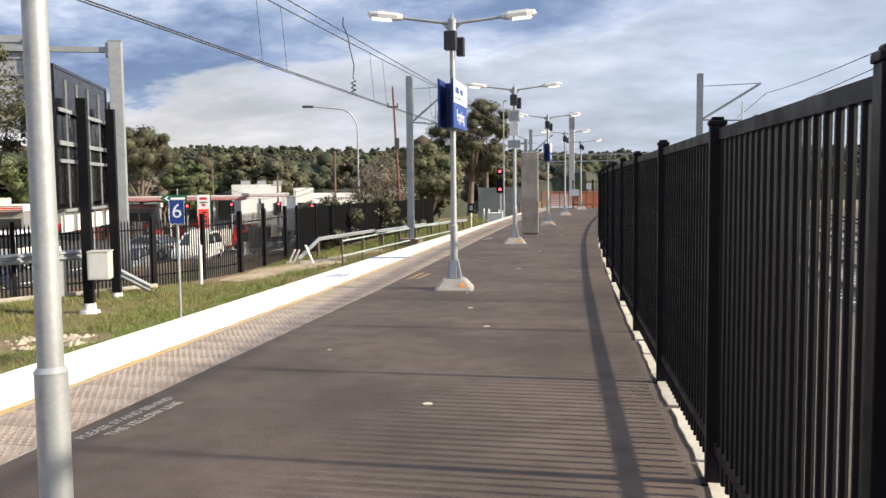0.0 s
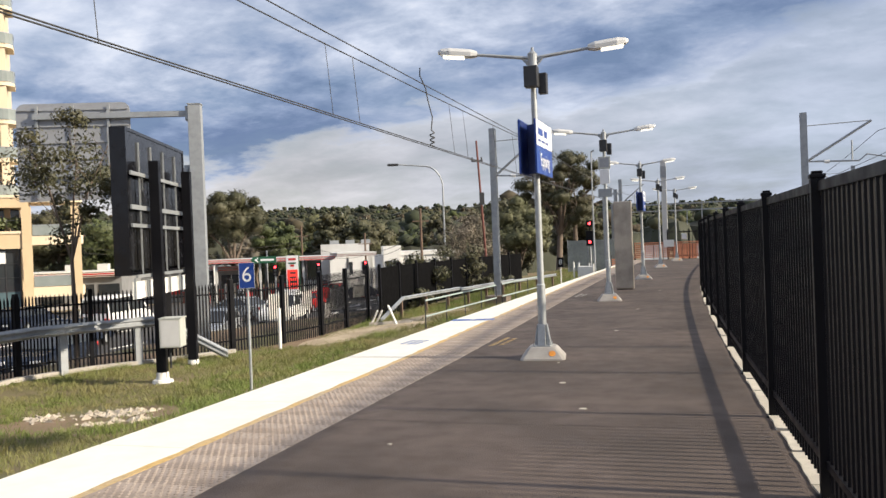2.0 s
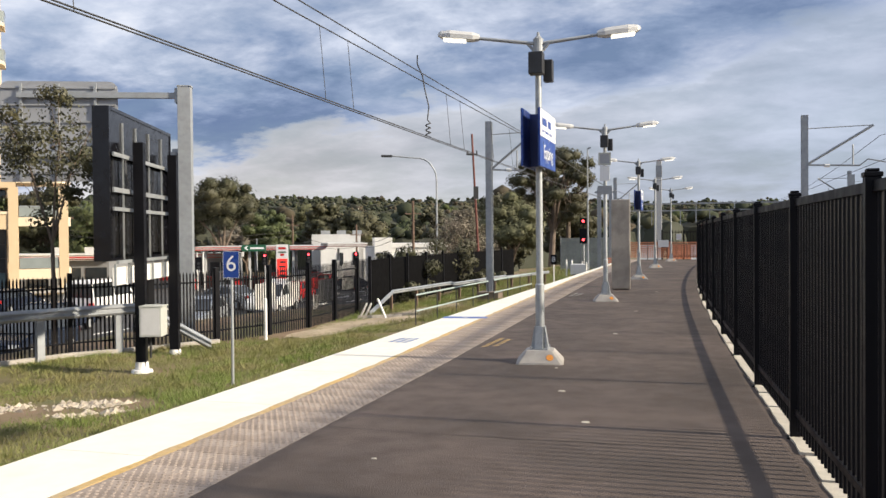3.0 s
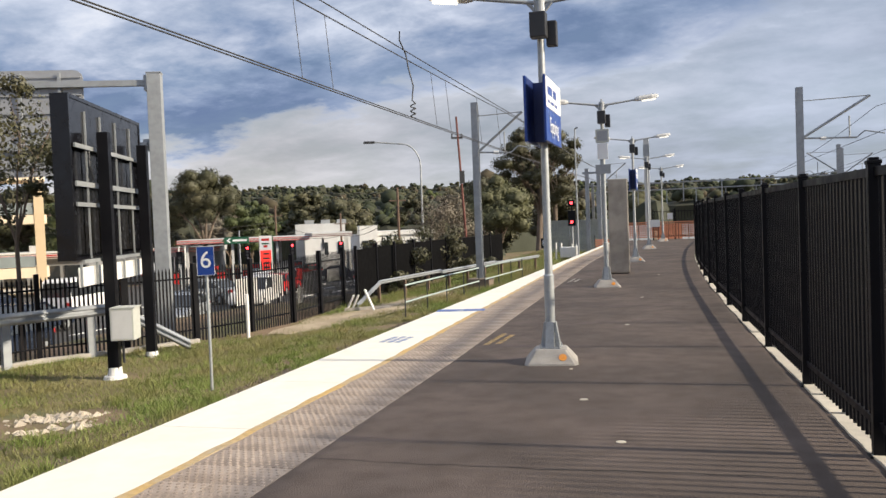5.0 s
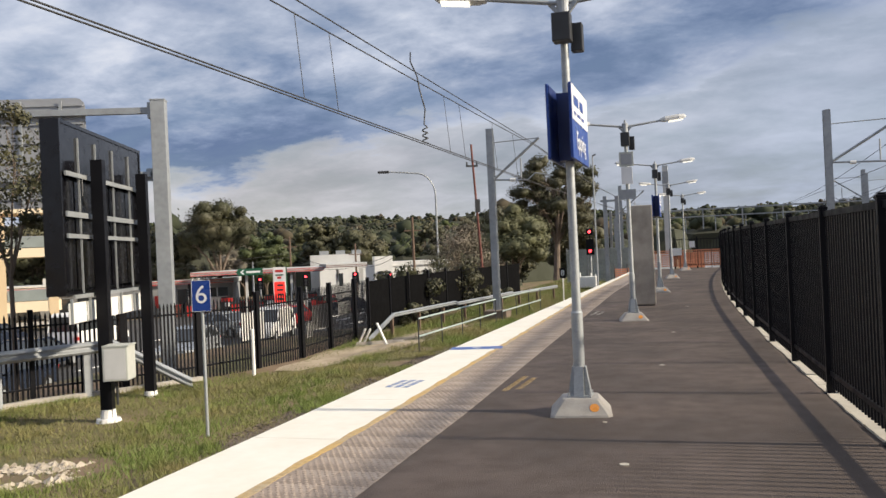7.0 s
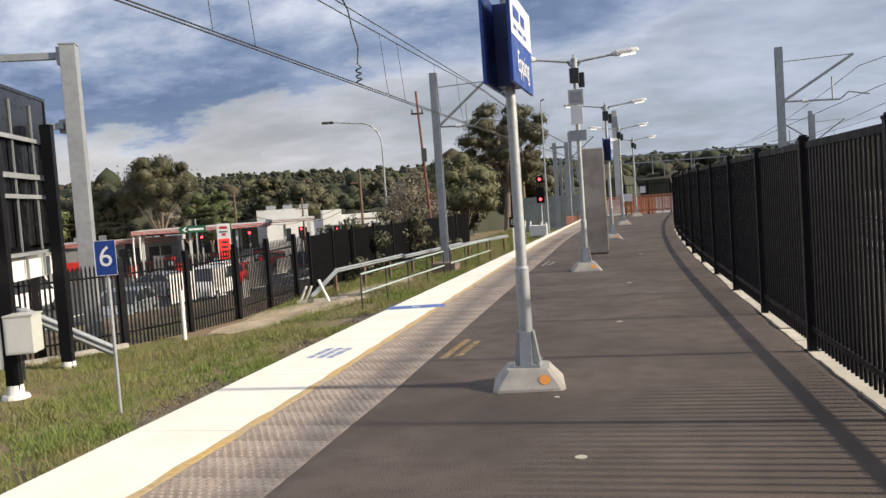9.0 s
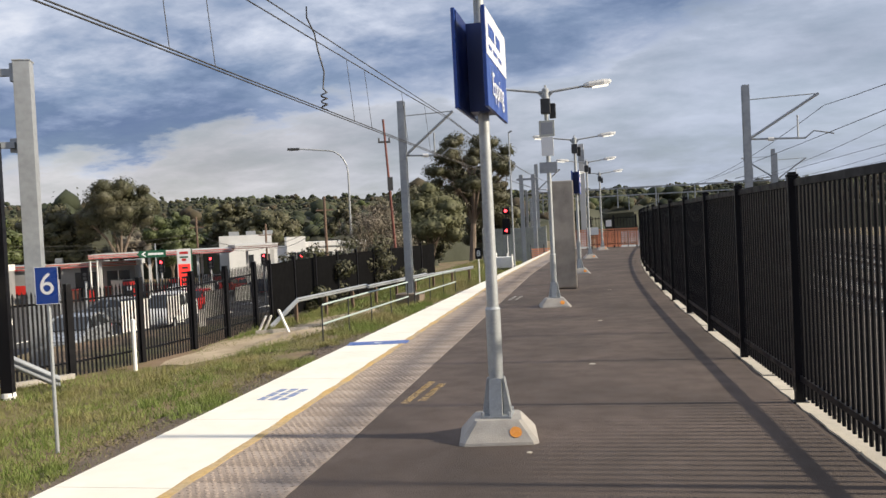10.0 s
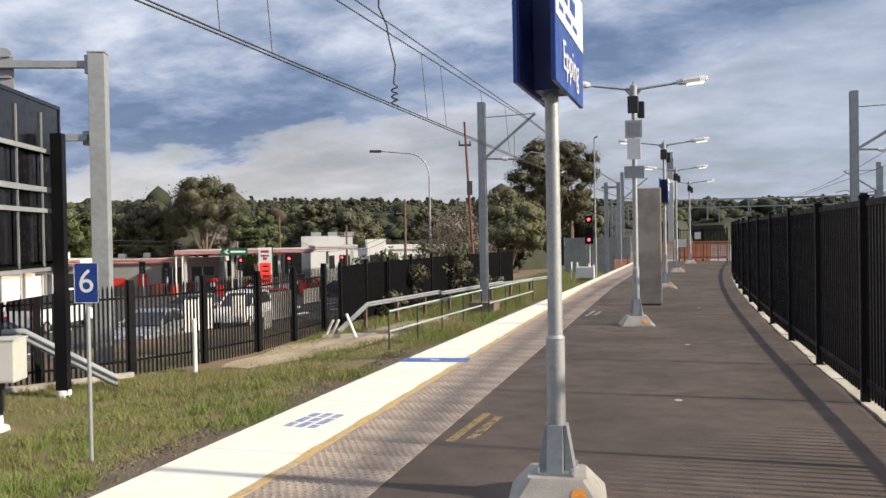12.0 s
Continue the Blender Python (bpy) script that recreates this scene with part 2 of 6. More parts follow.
M = {
    "asphalt": material("platform_asphalt", (0.116, 0.086, 0.070), 0.92, spread=0.55, scale=3.6, fine=95, bump=0.6, second=(0.058, 0.043, 0.034), patch=0.62),
    "road": material("road_asphalt", (0.050, 0.049, 0.049), 0.9, spread=0.25, scale=2, fine=60, second=(0.06, 0.06, 0.06), patch=0.2),
    "white_slab": material("white_painted_slab", (0.84, 0.80, 0.70), 0.6, spread=0.06, scale=9, fine=120, bump=0.15, second=(0.80, 0.75, 0.64), patch=2.0),
    "tile": material("tactile_tile", (0.41, 0.335, 0.275), 0.85, spread=0.45, scale=5, fine=120, second=(0.24, 0.185, 0.145), patch=1.5, island=0.16),
    "grime_dark": material("crack_filler", (0.022, 0.019, 0.017), 0.9),
    "grime": material("dark_grime", (0.10, 0.09, 0.08), 0.9),
    "yellow": material("worn_yellow_line", (0.56, 0.37, 0.13), 0.7, spread=0.5, scale=18, fine=90, second=(0.40, 0.33, 0.23), patch=2.2),
    "concrete": material("concrete", (0.42, 0.39, 0.35), 0.85, spread=0.3, scale=8, fine=120, bump=0.3),
    "old_concrete": material("brown_stained_concrete", (0.20, 0.155, 0.12), 0.9, spread=0.4, scale=6, fine=80, bump=0.4),
    "pale_concrete": material("pale_kerb_concrete", (0.62, 0.56, 0.45), 0.85, spread=0.3, scale=10, fine=120, bump=0.3, island=0.25),
    "galv": material("galvanised_steel", (0.40, 0.42, 0.43), 0.55, 0.45, spread=0.3, scale=14, fine=60, bump=0.05),
    "galv_dull": material("dull_galvanised_steel", (0.36, 0.38, 0.40), 0.55, 0.35, spread=0.25, scale=6, fine=60, bump=0.05),
    "stainless": material("brushed_stainless", (0.46, 0.41, 0.35), 0.5, 0.75, spread=0.4, scale=2.2, fine=50, bump=0.05, second=(0.25, 0.225, 0.195), patch=1.1),
    "black": material("black_powder_coat", (0.007, 0.007, 0.009), 0.42, spread=0.2, bump=0.03, spec=0.16),
    "dark": material("dark_grey_paint", (0.032, 0.033, 0.036), 0.5, spread=0.25, bump=0.05),
    "panel": material("black_board_panel", (0.006, 0.006, 0.008), 0.2, spread=0.3, bump=0.02, spec=0.42),
    "blue": material("sign_blue", (0.012, 0.05, 0.26), 0.35, spread=0.08, bump=0.0),
    "stripe_blue": material("worn_blue_paint", (0.045, 0.11, 0.36), 0.6, spread=0.3, scale=14, fine=120, bump=0.1, second=(0.12, 0.19, 0.42), patch=5),
    # Sign blue darkened to carry the shade between the two boards.
    "sign_shade_navy": material("shade_darkened_sign_blue", (0.010, 0.026, 0.13), 0.4, spread=0.1, bump=0.0),
    "sign_white": material("sign_white", (0.80, 0.80, 0.80), 0.35, spread=0.05, bump=0.0),
    "sign_grey": material("sign_back_aluminium", (0.36, 0.37, 0.39), 0.5, 0.3, spread=0.15, bump=0.03),
    "white": material("white_paint", (0.80, 0.79, 0.76), 0.5, spread=0.12, bump=0.05),
    "box_grey": material("grey_box_paint", (0.50, 0.51, 0.47), 0.45, spread=0.12, bump=0.03),
    "lamp_shell": material("lamp_housing_grey", (0.58, 0.58, 0.57), 0.4, spread=0.12, bump=0.0),
    "lamp_glass": material("lit_lamp_diffuser", (0.9, 0.88, 0.8), 0.3, bump=0.0, glow=((1.0, 0.93, 0.78), 0.9)),
    "orange": material("orange_plastic", (0.80, 0.30, 0.15), 0.5, spread=0.15, bump=0.0, island=0.3),
    "reflector": material("amber_reflector", (0.85, 0.33, 0.05), 0.25, bump=0.0),
    "red_lens": material("lit_red_lens", (0.8, 0.02, 0.02), 0.3, bump=0.0, glow=((1.0, 0.05, 0.06), 4.5)),
    "red": material("red_paint", (0.55, 0.03, 0.025), 0.35, spread=0.1, bump=0.0),
    "led_red": material("lit_price_panel", (0.6, 0.02, 0.02), 0.4, bump=0.0, glow=((1.0, 0.05, 0.03), 0.7)),
    "green": material("sign_green", (0.02, 0.11, 0.06), 0.4, spread=0.1, bump=0.0),
    "soil": material("bare_soil_verge", (0.215, 0.145, 0.088), 0.95, spread=0.4, scale=1.6, fine=40, bump=0.6, second=(0.11, 0.115, 0.038), patch=0.55),
    "blade": material("grass_blades", (0.158, 0.210, 0.042), 0.7, spread=0.25, scale=1.3, fine=8, bump=0.0, second=(0.27, 0.22, 0.095), patch=0.55, island=0.35),
    "ballast": material("ballast_stone", (0.105, 0.090, 0.076), 0.95, spread=0.5, scale=9, fine=40, bump=0.8),
    "rock": material("pale_broken_rock", (0.52, 0.45, 0.36), 0.9, spread=0.4, bump=0.4, island=0.3),
    "rail": material("rail_steel", (0.16, 0.12, 0.10), 0.5, 0.6, spread=0.4),
    "timber": material("weathered_timber", (0.16, 0.105, 0.075), 0.85, spread=0.4, scale=3, fine=60, bump=0.4),
    "bark": material("tree_bark", (0.17, 0.13, 0.10), 0.9, spread=0.4, scale=4, fine=40, bump=0.5),
    "leaf_olive": material("olive_gum_leaves", (0.058, 0.060, 0.026), 0.6, spread=0.3, scale=0.7, fine=5, bump=0.0, second=(0.078, 0.068, 0.030), patch=0.35, island=0.18),
    "leaf_moss": material("moss_green_leaves", (0.105, 0.104, 0.046), 0.7, spread=0.3, scale=0.7, fine=5, bump=0.0, second=(0.095, 0.10, 0.04), patch=0.5, island=0.3),
    "leaf_green": material("fresh_green_leaves", (0.085, 0.108, 0.032), 0.6, spread=0.3, scale=0.7, fine=5, bump=0.0, second=(0.066, 0.078, 0.028), patch=0.4, island=0.25),
    "leaf_grey": material("grey_twiggy_leaves", (0.25, 0.21, 0.16), 0.8, spread=0.3, scale=0.7, fine=5, bump=0.0, second=(0.15, 0.14, 0.09), patch=0.5, island=0.5),
    "leaf_dark": material("dark_hill_leaves", (0.044, 0.053, 0.033), 0.9, spread=0.3, scale=0.10, fine=0.6, bump=0.0, second=(0.050, 0.056, 0.032), patch=0.02, island=0.3, spec=0.2),
    "leaf_hill_olive": material("olive_hill_leaves", (0.080, 0.078, 0.044), 0.9, spread=0.3, scale=0.10, fine=0.6, bump=0.0, second=(0.052, 0.055, 0.030), patch=0.02, island=0.3, spec=0.2),
    "leaf_hill_brown": material("brown_hill_leaves", (0.092, 0.074, 0.050), 0.9, spread=0.3, scale=0.10, fine=0.6, bump=0.0, second=(0.070, 0.060, 0.038), patch=0.02, island=0.3, spec=0.2),
    "leaf_hill_fresh": material("fresh_hill_leaves", (0.080, 0.096, 0.040), 0.9, spread=0.3, scale=0.10, fine=0.6, bump=0.0, second=(0.060, 0.074, 0.032), patch=0.02, island=0.3, spec=0.2),
    # Undergrowth slightly darker than the leaves: shade beneath crowns put into its colour.
    "thicket": material("shade_toned_undergrowth", (0.036, 0.040, 0.024), 0.9, spread=0.3, scale=0.3, fine=1.5, bump=0.0, second=(0.038, 0.038, 0.022), patch=0.05),
    "shop_grey": material("grey_shop_paint", (0.25, 0.255, 0.26), 0.6, spread=0.2, scale=1.0, fine=30, bump=0.05, patch=0.3),
    "cream": material("cream_render", (0.72, 0.60, 0.43), 0.8, spread=0.1, scale=1.0, fine=40, bump=0.1, patch=0.2),
    "tan": material("tan_render", (0.60, 0.46, 0.29), 0.8, spread=0.12, scale=1.0, fine=40, bump=0.1, patch=0.2),
    "glass": material("dark_window_glass", (0.035, 0.04, 0.045), 0.06, spread=0.3, scale=0.6, bump=0.0, spec=0.8),
    "curtain": material("pale_window_blind", (0.62, 0.64, 0.60), 0.35, spread=0.15, scale=0.8, bump=0.0, spec=0.6),
    # Grey-green glass kept pale: the sky's reflection is put into its base colour.
    "rail_glass": material("grey_green_sky_toned_glass", (0.26, 0.29, 0.28), 0.12, spread=0.2, scale=0.8, bump=0.0),
    "teal": material("teal_glass_panel", (0.09, 0.14, 0.16), 0.15, spread=0.2, scale=0.8, bump=0.0),
    "cloth": material("black_shade_cloth", (0.005, 0.005, 0.0055), 0.95, spread=0.3, bump=0.1, spec=0.05),
    "wire": material("overhead_wire", (0.05, 0.048, 0.046), 0.6, 0.3, bump=0.0),
    "rust": material("rust_red_pole", (0.17, 0.055, 0.04), 0.7, spread=0.4),
    "tyre": material("tyre_rubber", (0.018, 0.018, 0.018), 0.85),
    "car_red": material("red_car_paint", (0.62, 0.02, 0.015), 0.22, spread=0.03, bump=0.0),
    "car_white": material("white_car_paint", (0.78, 0.78, 0.77), 0.25, spread=0.03, bump=0.0),
    "car_silver": material("silver_car_paint", (0.40, 0.42, 0.44), 0.28, 0.5, spread=0.03, bump=0.0),
    "car_dark": material("dark_blue_car_paint", (0.03, 0.04, 0.065), 0.22, 0.3, spread=0.03, bump=0.0),
    "worn_white": material("worn_white_lettering", (0.46, 0.43, 0.39), 0.8, spread=0.5, scale=30, fine=200),
    "faded_blue": material("faded_blue_lettering", (0.16, 0.23, 0.42), 0.7, spread=0.4, scale=25, fine=150, second=(0.40, 0.42, 0.48), patch=9),
    "old_ballast": material("brown_old_ballast", (0.135, 0.105, 0.08), 0.95, spread=0.5, scale=12, fine=50, bump=0.8),
    "dirt": material("pale_dirt_track", (0.46, 0.37, 0.26), 0.95, spread=0.35, scale=2.5, fine=50, bump=0.4, second=(0.34, 0.27, 0.18), patch=0.9),
    "rail_paint": material("pale_green_rail_paint", (0.42, 0.50, 0.47), 0.5, 0.2, spread=0.2),
}


# ---- mesh helpers ----
def box(bm, x0, x1, y0, y1, z0, z1, bevel=0.0):
    r = bmesh.ops.create_cube(bm, size=1.0, matrix=Matrix.Translation(((x0 + x1) / 2, (y0 + y1) / 2, (z0 + z1) / 2)) @ Matrix.Diagonal((x1 - x0, y1 - y0, z1 - z0, 1)))
    if bevel:
        edges = list({e for v in r["verts"] for e in v.link_edges})
        bmesh.ops.bevel(bm, geom=edges, offset=bevel, segments=2, affect="EDGES", profile=0.6)
    return bm


def obox(bm, centre, size, rz=0.0, rx=0.0, ry=0.0):
    bmesh.ops.create_cube(bm, size=1.0, matrix=pose(*centre, rx, ry, rz) @ Matrix.Diagonal((*size, 1)))
    return bm


def rod(bm, a, b, r, r2=None, n=10):
    a, b = Vector(a), Vector(b)
    d = b - a
    m = Matrix.Translation((a + b) / 2) @ d.to_track_quat("Z", "Y").to_matrix().to_4x4()
    bmesh.ops.create_cone(bm, cap_ends=True, segments=n, radius1=r, radius2=r if r2 is None else r2, depth=d.length, matrix=m)
    return bm


def beam(bm, a, b, w, h):
    """A square bar from a to b."""
    a, b = Vector(a), Vector(b)
    d = b - a
    m = Matrix.Translation((a + b) / 2) @ d.to_track_quat("Y", "Z").to_matrix().to_4x4() @ Matrix.Diagonal((w, d.length, h, 1))
    bmesh.ops.create_cube(bm, size=1.0, matrix=m)
    return bm


def prism(bm, pts, lo, hi, axis="x"):
    """A polygon of (p, q) pairs pushed from lo to hi along an axis."""
    def at(v, p, q):
        return {"x": (v, p, q), "y": (p, v, q), "z": (p, q, v)}[axis]
    a = [bm.verts.new(at(lo, *p)) for p in pts]
    b = [bm.verts.new(at(hi, *p)) for p in pts]
    k = len(pts)
    bm.faces.new(a)
    bm.faces.new(b[::-1])
    for i in range(k):
        bm.faces.new((a[i], b[i], b[(i + 1) % k], a[(i + 1) % k]))
    bmesh.ops.recalc_face_normals(bm, faces=bm.faces)
    return bm


def mesh_of(bm, mat, name="mesh", smooth=False):
    me = bpy.data.meshes.new(name)
    bm.to_mesh(me)
    bm.free()
    me.materials.append(M[mat])
    if smooth:
        me.shade_smooth()
        me.set_sharp_from_angle(angle=radians(40))
    return me


def part(name, bm, mat, parent=None, label="", smooth=False, m=None):
    ob = new(name, bm if isinstance(bm, bpy.types.Mesh) else mesh_of(bm, mat, name, smooth))
    ob.parent = parent
    if m is not None:
        ob.matrix_basis = m
    if label:
        ob["label"] = label
    return ob


def thing(name, m, label, category, group="", kind=""):
    ob = new(name)
    ob.empty_display_size = 0.2
    ob.matrix_basis = m
    return tagged(ob, label, category, group, kind)


def soup(name, verts, faces, mat, smooth=False):
    """A mesh from numpy arrays: verts (n, 3), faces (m, k)."""
    me = bpy.data.meshes.new(name)
    verts, faces = np.asarray(verts, np.float32), np.asarray(faces, np.int32)
    k = faces.shape[1]
    me.vertices.add(len(verts))
    me.vertices.foreach_set("co", verts.ravel())
    me.loops.add(faces.size)
    me.loops.foreach_set("vertex_index", faces.ravel())
    me.polygons.add(len(faces))
    me.polygons.foreach_set("loop_start", np.arange(0, faces.size, k, dtype=np.int32))
    me.update(calc_edges=True)
    me.validate()
    me.materials.append(M[mat])
    if smooth:
        me.shade_smooth()
    else:
        me.shade_flat()
    return me


def text_mesh(words, size, mat):
    cu = bpy.data.curves.new("words", "FONT")
    cu.body, cu.size, cu.extrude, cu.align_x, cu.align_y = words, size, 0.001, "CENTER", "CENTER"
    ob = bpy.data.objects.new("words", cu)
    scene.collection.objects.link(ob)
    me = bpy.data.meshes.new_from_object(ob.evaluated_get(bpy.context.evaluated_depsgraph_get()))
    bpy.data.objects.remove(ob)
    bpy.data.curves.remove(cu)
    me.materials.clear()
    me.materials.append(M[mat])
    return me


B = bmesh.new
STREET = pose(1.48, -8.29, 0, 0, 0, 24.0)   # frame of the street side: x across, y away


def street(u, w, z=0.0, rz=0.0):
    return STREET @ pose(u, w, z, 0, 0, rz)


# ---- plan ----
def fence_x(y):
    return 2.565 - 0.0505 * y + 0.0009 * y * y + 0.0008 * max(0, y - 8) ** 2


def edge_x(y):
    return -2.43 - 0.06 * math.exp(-((y - 4) / 7) ** 2) + 0.005 * max(0, y - 12)


def asphalt_x(y):
    return max(-1.32, -0.85 - (0.006 if y < 0 else 0.024) * y)


def smooth(a, b, v):
    t = np.clip((v - a) / (b - a), 0, 1)
    return t * t * (3 - 2 * t)


END = 41.5
START = -16.0


def ground_z(x, y):
    """Height of the ground: track bed, verge, the lower street, and the hills all round."""
    x, y = np.asarray(x, float), np.asarray(y, float)
    street_level = -2.85 - 1.35 * smooth(28, 82, y)
    bank = -15.4 + 5.0 * smooth(14, 30, y)
    verge = -1.24 - 0.21 * smooth(-5.4, -9.4, x) * (1 - 0.6 * smooth(12, 24, y))
    z = verge + (street_level - verge) * smooth(bank, bank - 3.0, x)
    r = np.hypot(x, y)
    far = smooth(110, 260, r)
    z = z * (1 - far) + far * (-4.3 + 33 * smooth(240, 950, r) + 5 * np.sin(x / 170.0 + 1.0) * np.cos(y / 230.0) * smooth(300, 700, r))
    return z


# ---- ground ----
def axis_steps(near, far, step, grow):
    v, out, s = near, [near], step
    while v < far:
        s *= grow
        v += s
        out.append(v)
    return out


def sheet(xs, ys, lift=0.0):
    gx, gy = np.meshgrid(xs, ys)
    gz = ground_z(gx, gy) + lift
    v = np.stack([gx, gy, gz], -1).reshape(-1, 3)
    nx, ny = len(xs), len(ys)
    i = (np.arange(ny - 1)[:, None] * nx + np.arange(nx - 1)[None]).ravel()
    return v, np.stack([i, i + 1, i + 1 + nx, i + nx], -1)


def build_ground():
    mid_x, mid_y = np.arange(-60, 40.01, 0.8), np.arange(-40, 110.01, 1.2)
    out_x = axis_steps(40, 3000, 1.2, 1.12)[1:]
    out_w = [-60 - (v - 40) for v in out_x][::-1]
    out_y = axis_steps(110, 3000, 1.6, 1.12)[1:]
    out_s = [-40 - (v - 110) for v in out_y][::-1]
    xs = np.concatenate([out_w, mid_x, out_x])
    ys = np.concatenate([out_s, mid_y, out_y])
    v, f = sheet(xs, ys)
    ob = new("ground", soup("ground", v, f, "soil", True))
    tagged(ob, "uneven soil and dry grass ground falling to the street", "ground", kind="structure")
    xs, ys = np.arange(-52, -13.9, 0.8), np.arange(-30, 92, 1.2)
    gx, gy = np.meshgrid(xs, ys)
    bank = -18.4 + 5.0 * smooth(14, 30, gy)
    gx = -52 + (gx + 52) * (bank + 52) / 38.1
    v = np.stack([gx, gy, ground_z(gx, gy) + 0.05], -1).reshape(-1, 3)
    nx, ny = len(xs), len(ys)
    i = (np.arange(ny - 1)[:, None] * nx + np.arange(nx - 1)[None]).ravel()
    ob = new("road", soup("road", v, np.stack([i, i + 1, i + 1 + nx, i + nx], -1), "road", True))
    tagged(ob, "wide grey asphalt street below the station", "road", kind="structure")
    marks = []
    for lane in (-22.5, -26.0, -29.5, -33.0):
        for y in range(-20, 70, 6):
            marks.append((lane + 4.0 * float(smooth(14, 30, y)), y))
    bm = B()
    for x, y in marks:
        z = float(ground_z(x, y)) + 0.06
        box(bm, x - 0.06, x + 0.06, y, y + 2.6, z - 0.1, z + 0.012)
    tagged(part("lane_marking", bm, "white"), "worn white dashed lane lines painted on the street", "lane marking", kind="stuff")
    # track bed beyond the fence
    bm = B()
    ys = [-60, -20, 0, 20, 40, 60, 90, 130]
    left = [bm.verts.new((fence_x(min(y, 45)) + 0.45, y, -1.04)) for y in ys]
    right = [bm.verts.new((24, y, -1.02)) for y in ys]
    for k in range(len(ys) - 1):
        bm.faces.new((left[k], right[k], right[k + 1], left[k + 1]))
    tagged(part("track_bed", bm, "ballast"), "grey-brown ballast bed under the railway tracks", "ballast", kind="structure")
    v, f = [], []
    for k in range(61):
        y = -14 + k * 1.0
        for x in (edge_x(y) + 0.1, -4.0, -5.2, -5.85 + 0.12 * math.sin(y * 1.7)):
            v.append((x, y, float(ground_z(x, y)) + (0.03 if x > -5.5 else 0.006)))
    for k in range(60):
        for q in range(3):
            a = k * 4 + q
            f.append((a, a + 4, a + 5, a + 1))
    tagged(new("old_track_bed", soup("old_track_bed", v, f, "old_ballast", True)), "brown weedy ballast strip at the platform foot", "ballast", kind="structure")
    v = [(x, y, float(ground_z(x, y)) + 0.02) for x, y in ((-6.9, -6.0), (-5.0, -6.0), (-5.0, -1.75), (-6.6, -2.0))]
    tagged(new("service_path", soup("service_path", v, [(0, 1, 2, 3)], "road")), "end of a dark asphalt service path in the verge", "path", kind="structure")
    dv, df = [], []
    # dirt path between verge and palisade
    for k in range(31):
        s = k / 30
        y = 12.6 + 11.0 * s
        x = -9.26 + 1.86 * s
        w = 1.15 * math.sin(math.pi * min(1, s * 0.9 + 0.08)) + 0.12
        for q in (-1, -0.4, 0.4, 1):
            xx = x + q * w + 0.12 * math.sin(y * 2.3 + q)
            dv.append((xx, y, float(ground_z(xx, y)) + 0.012 + 0.03 * (1 - abs(q))))
    for k in range(30):
        for q in range(3):
            a = k * 4 + q
            df.append((a, a + 1, a + 5, a + 4))
    tagged(new("dirt_path", soup("dirt_path", dv, df, "dirt", True)), "pale bare dirt track through the grass verge", "path", kind="structure")


def build_tracks():
    for number, cx in enumerate((8.4, 12.4, 16.4)):
        root = thing("railway_track", pose(cx, 0, -1.04), "rusty steel rails on concrete sleepers in ballast", "railway track", "tracks beside the platform", "structure")
        for side in (-0.72, 0.72):
            bm = B()
            prism(bm, [(side - 0.07, 0.1), (side + 0.07, 0.1), (side + 0.015, 0.14), (side + 0.035, 0.24), (side - 0.035, 0.24), (side - 0.015, 0.14)], -40, 125, "y")
            part("rail", bm, "rail", root)
        if number < 2:
            sl = mesh_of(box(B(), -1.25, 1.25, -0.12, 0.12, -0.05, 0.1, 0.015), "concrete", "sleeper")
            for k in range(90):
                part("sleeper", sl, "", root, m=pose(0, -14 + k * 0.66, 0))


# ---- platform ----
def strip(left, right, z, y0, y1, step, mat, drop=0.0):
    n = int(round((y1 - y0) / step))
    v, f = [], []
    for k in range(n + 1):
        y = y0 + (y1 - y0) * k / n
        a, b = left(y), right(y)
        v += [(a, y, z), (b, y, z), (a, y, z - drop), (b, y, z - drop)]
    for k in range(n):
        i, j = 4 * k, 4 * k + 4
        f.append((i, i + 1, j + 1, j))
        if drop:
            f += [(i, j, j + 2, i + 2), (i + 1, i + 3, j + 3, j + 1), (i + 2, j + 2, j + 3, i + 3)]
    if drop:
        f += [(0, 2, 3, 1), (4 * n, 4 * n + 1, 4 * n + 3, 4 * n + 2)]
    return soup("strip", v, f, mat)


def build_platform():
    root = thing("platform", pose(0, 0, 0), "raised railway platform with dark asphalt paving and white edge", "platform", "", "structure")
    part("asphalt_surface", strip(asphalt_x, lambda y: fence_x(y) - 0.018, 0.0, START, END, 0.5, "asphalt", 0.2), "", root, "worn dark grey asphalt paving")
    part("platform_core", strip(lambda y: edge_x(y) + 0.12, lambda y: fence_x(y) + 0.12, -0.2, START, END, 0.5, "concrete", 1.2), "", root)
    part("tile_bed", strip(lambda y: asphalt_x(y) - 0.80, asphalt_x, -0.012, START, END, 0.5, "grime", 0.18), "", root)
    part("yellow_line", strip(lambda y: asphalt_x(y) - 0.80 - 0.012 * math.sin(y * 9.1) * math.sin(y * 2.3), lambda y: asphalt_x(y) - 0.722 - 0.014 * math.sin(y * 6.7 + 1) * math.sin(y * 3.1), 0.003, START, END, 0.12, "yellow", 0.1), "", root, "worn yellow safety line")
    part("edge_bed", strip(lambda y: edge_x(y) + 0.04, lambda y: asphalt_x(y) - 0.80, -0.03, START, END, 0.5, "grime", 0.17), "", root)
    return root


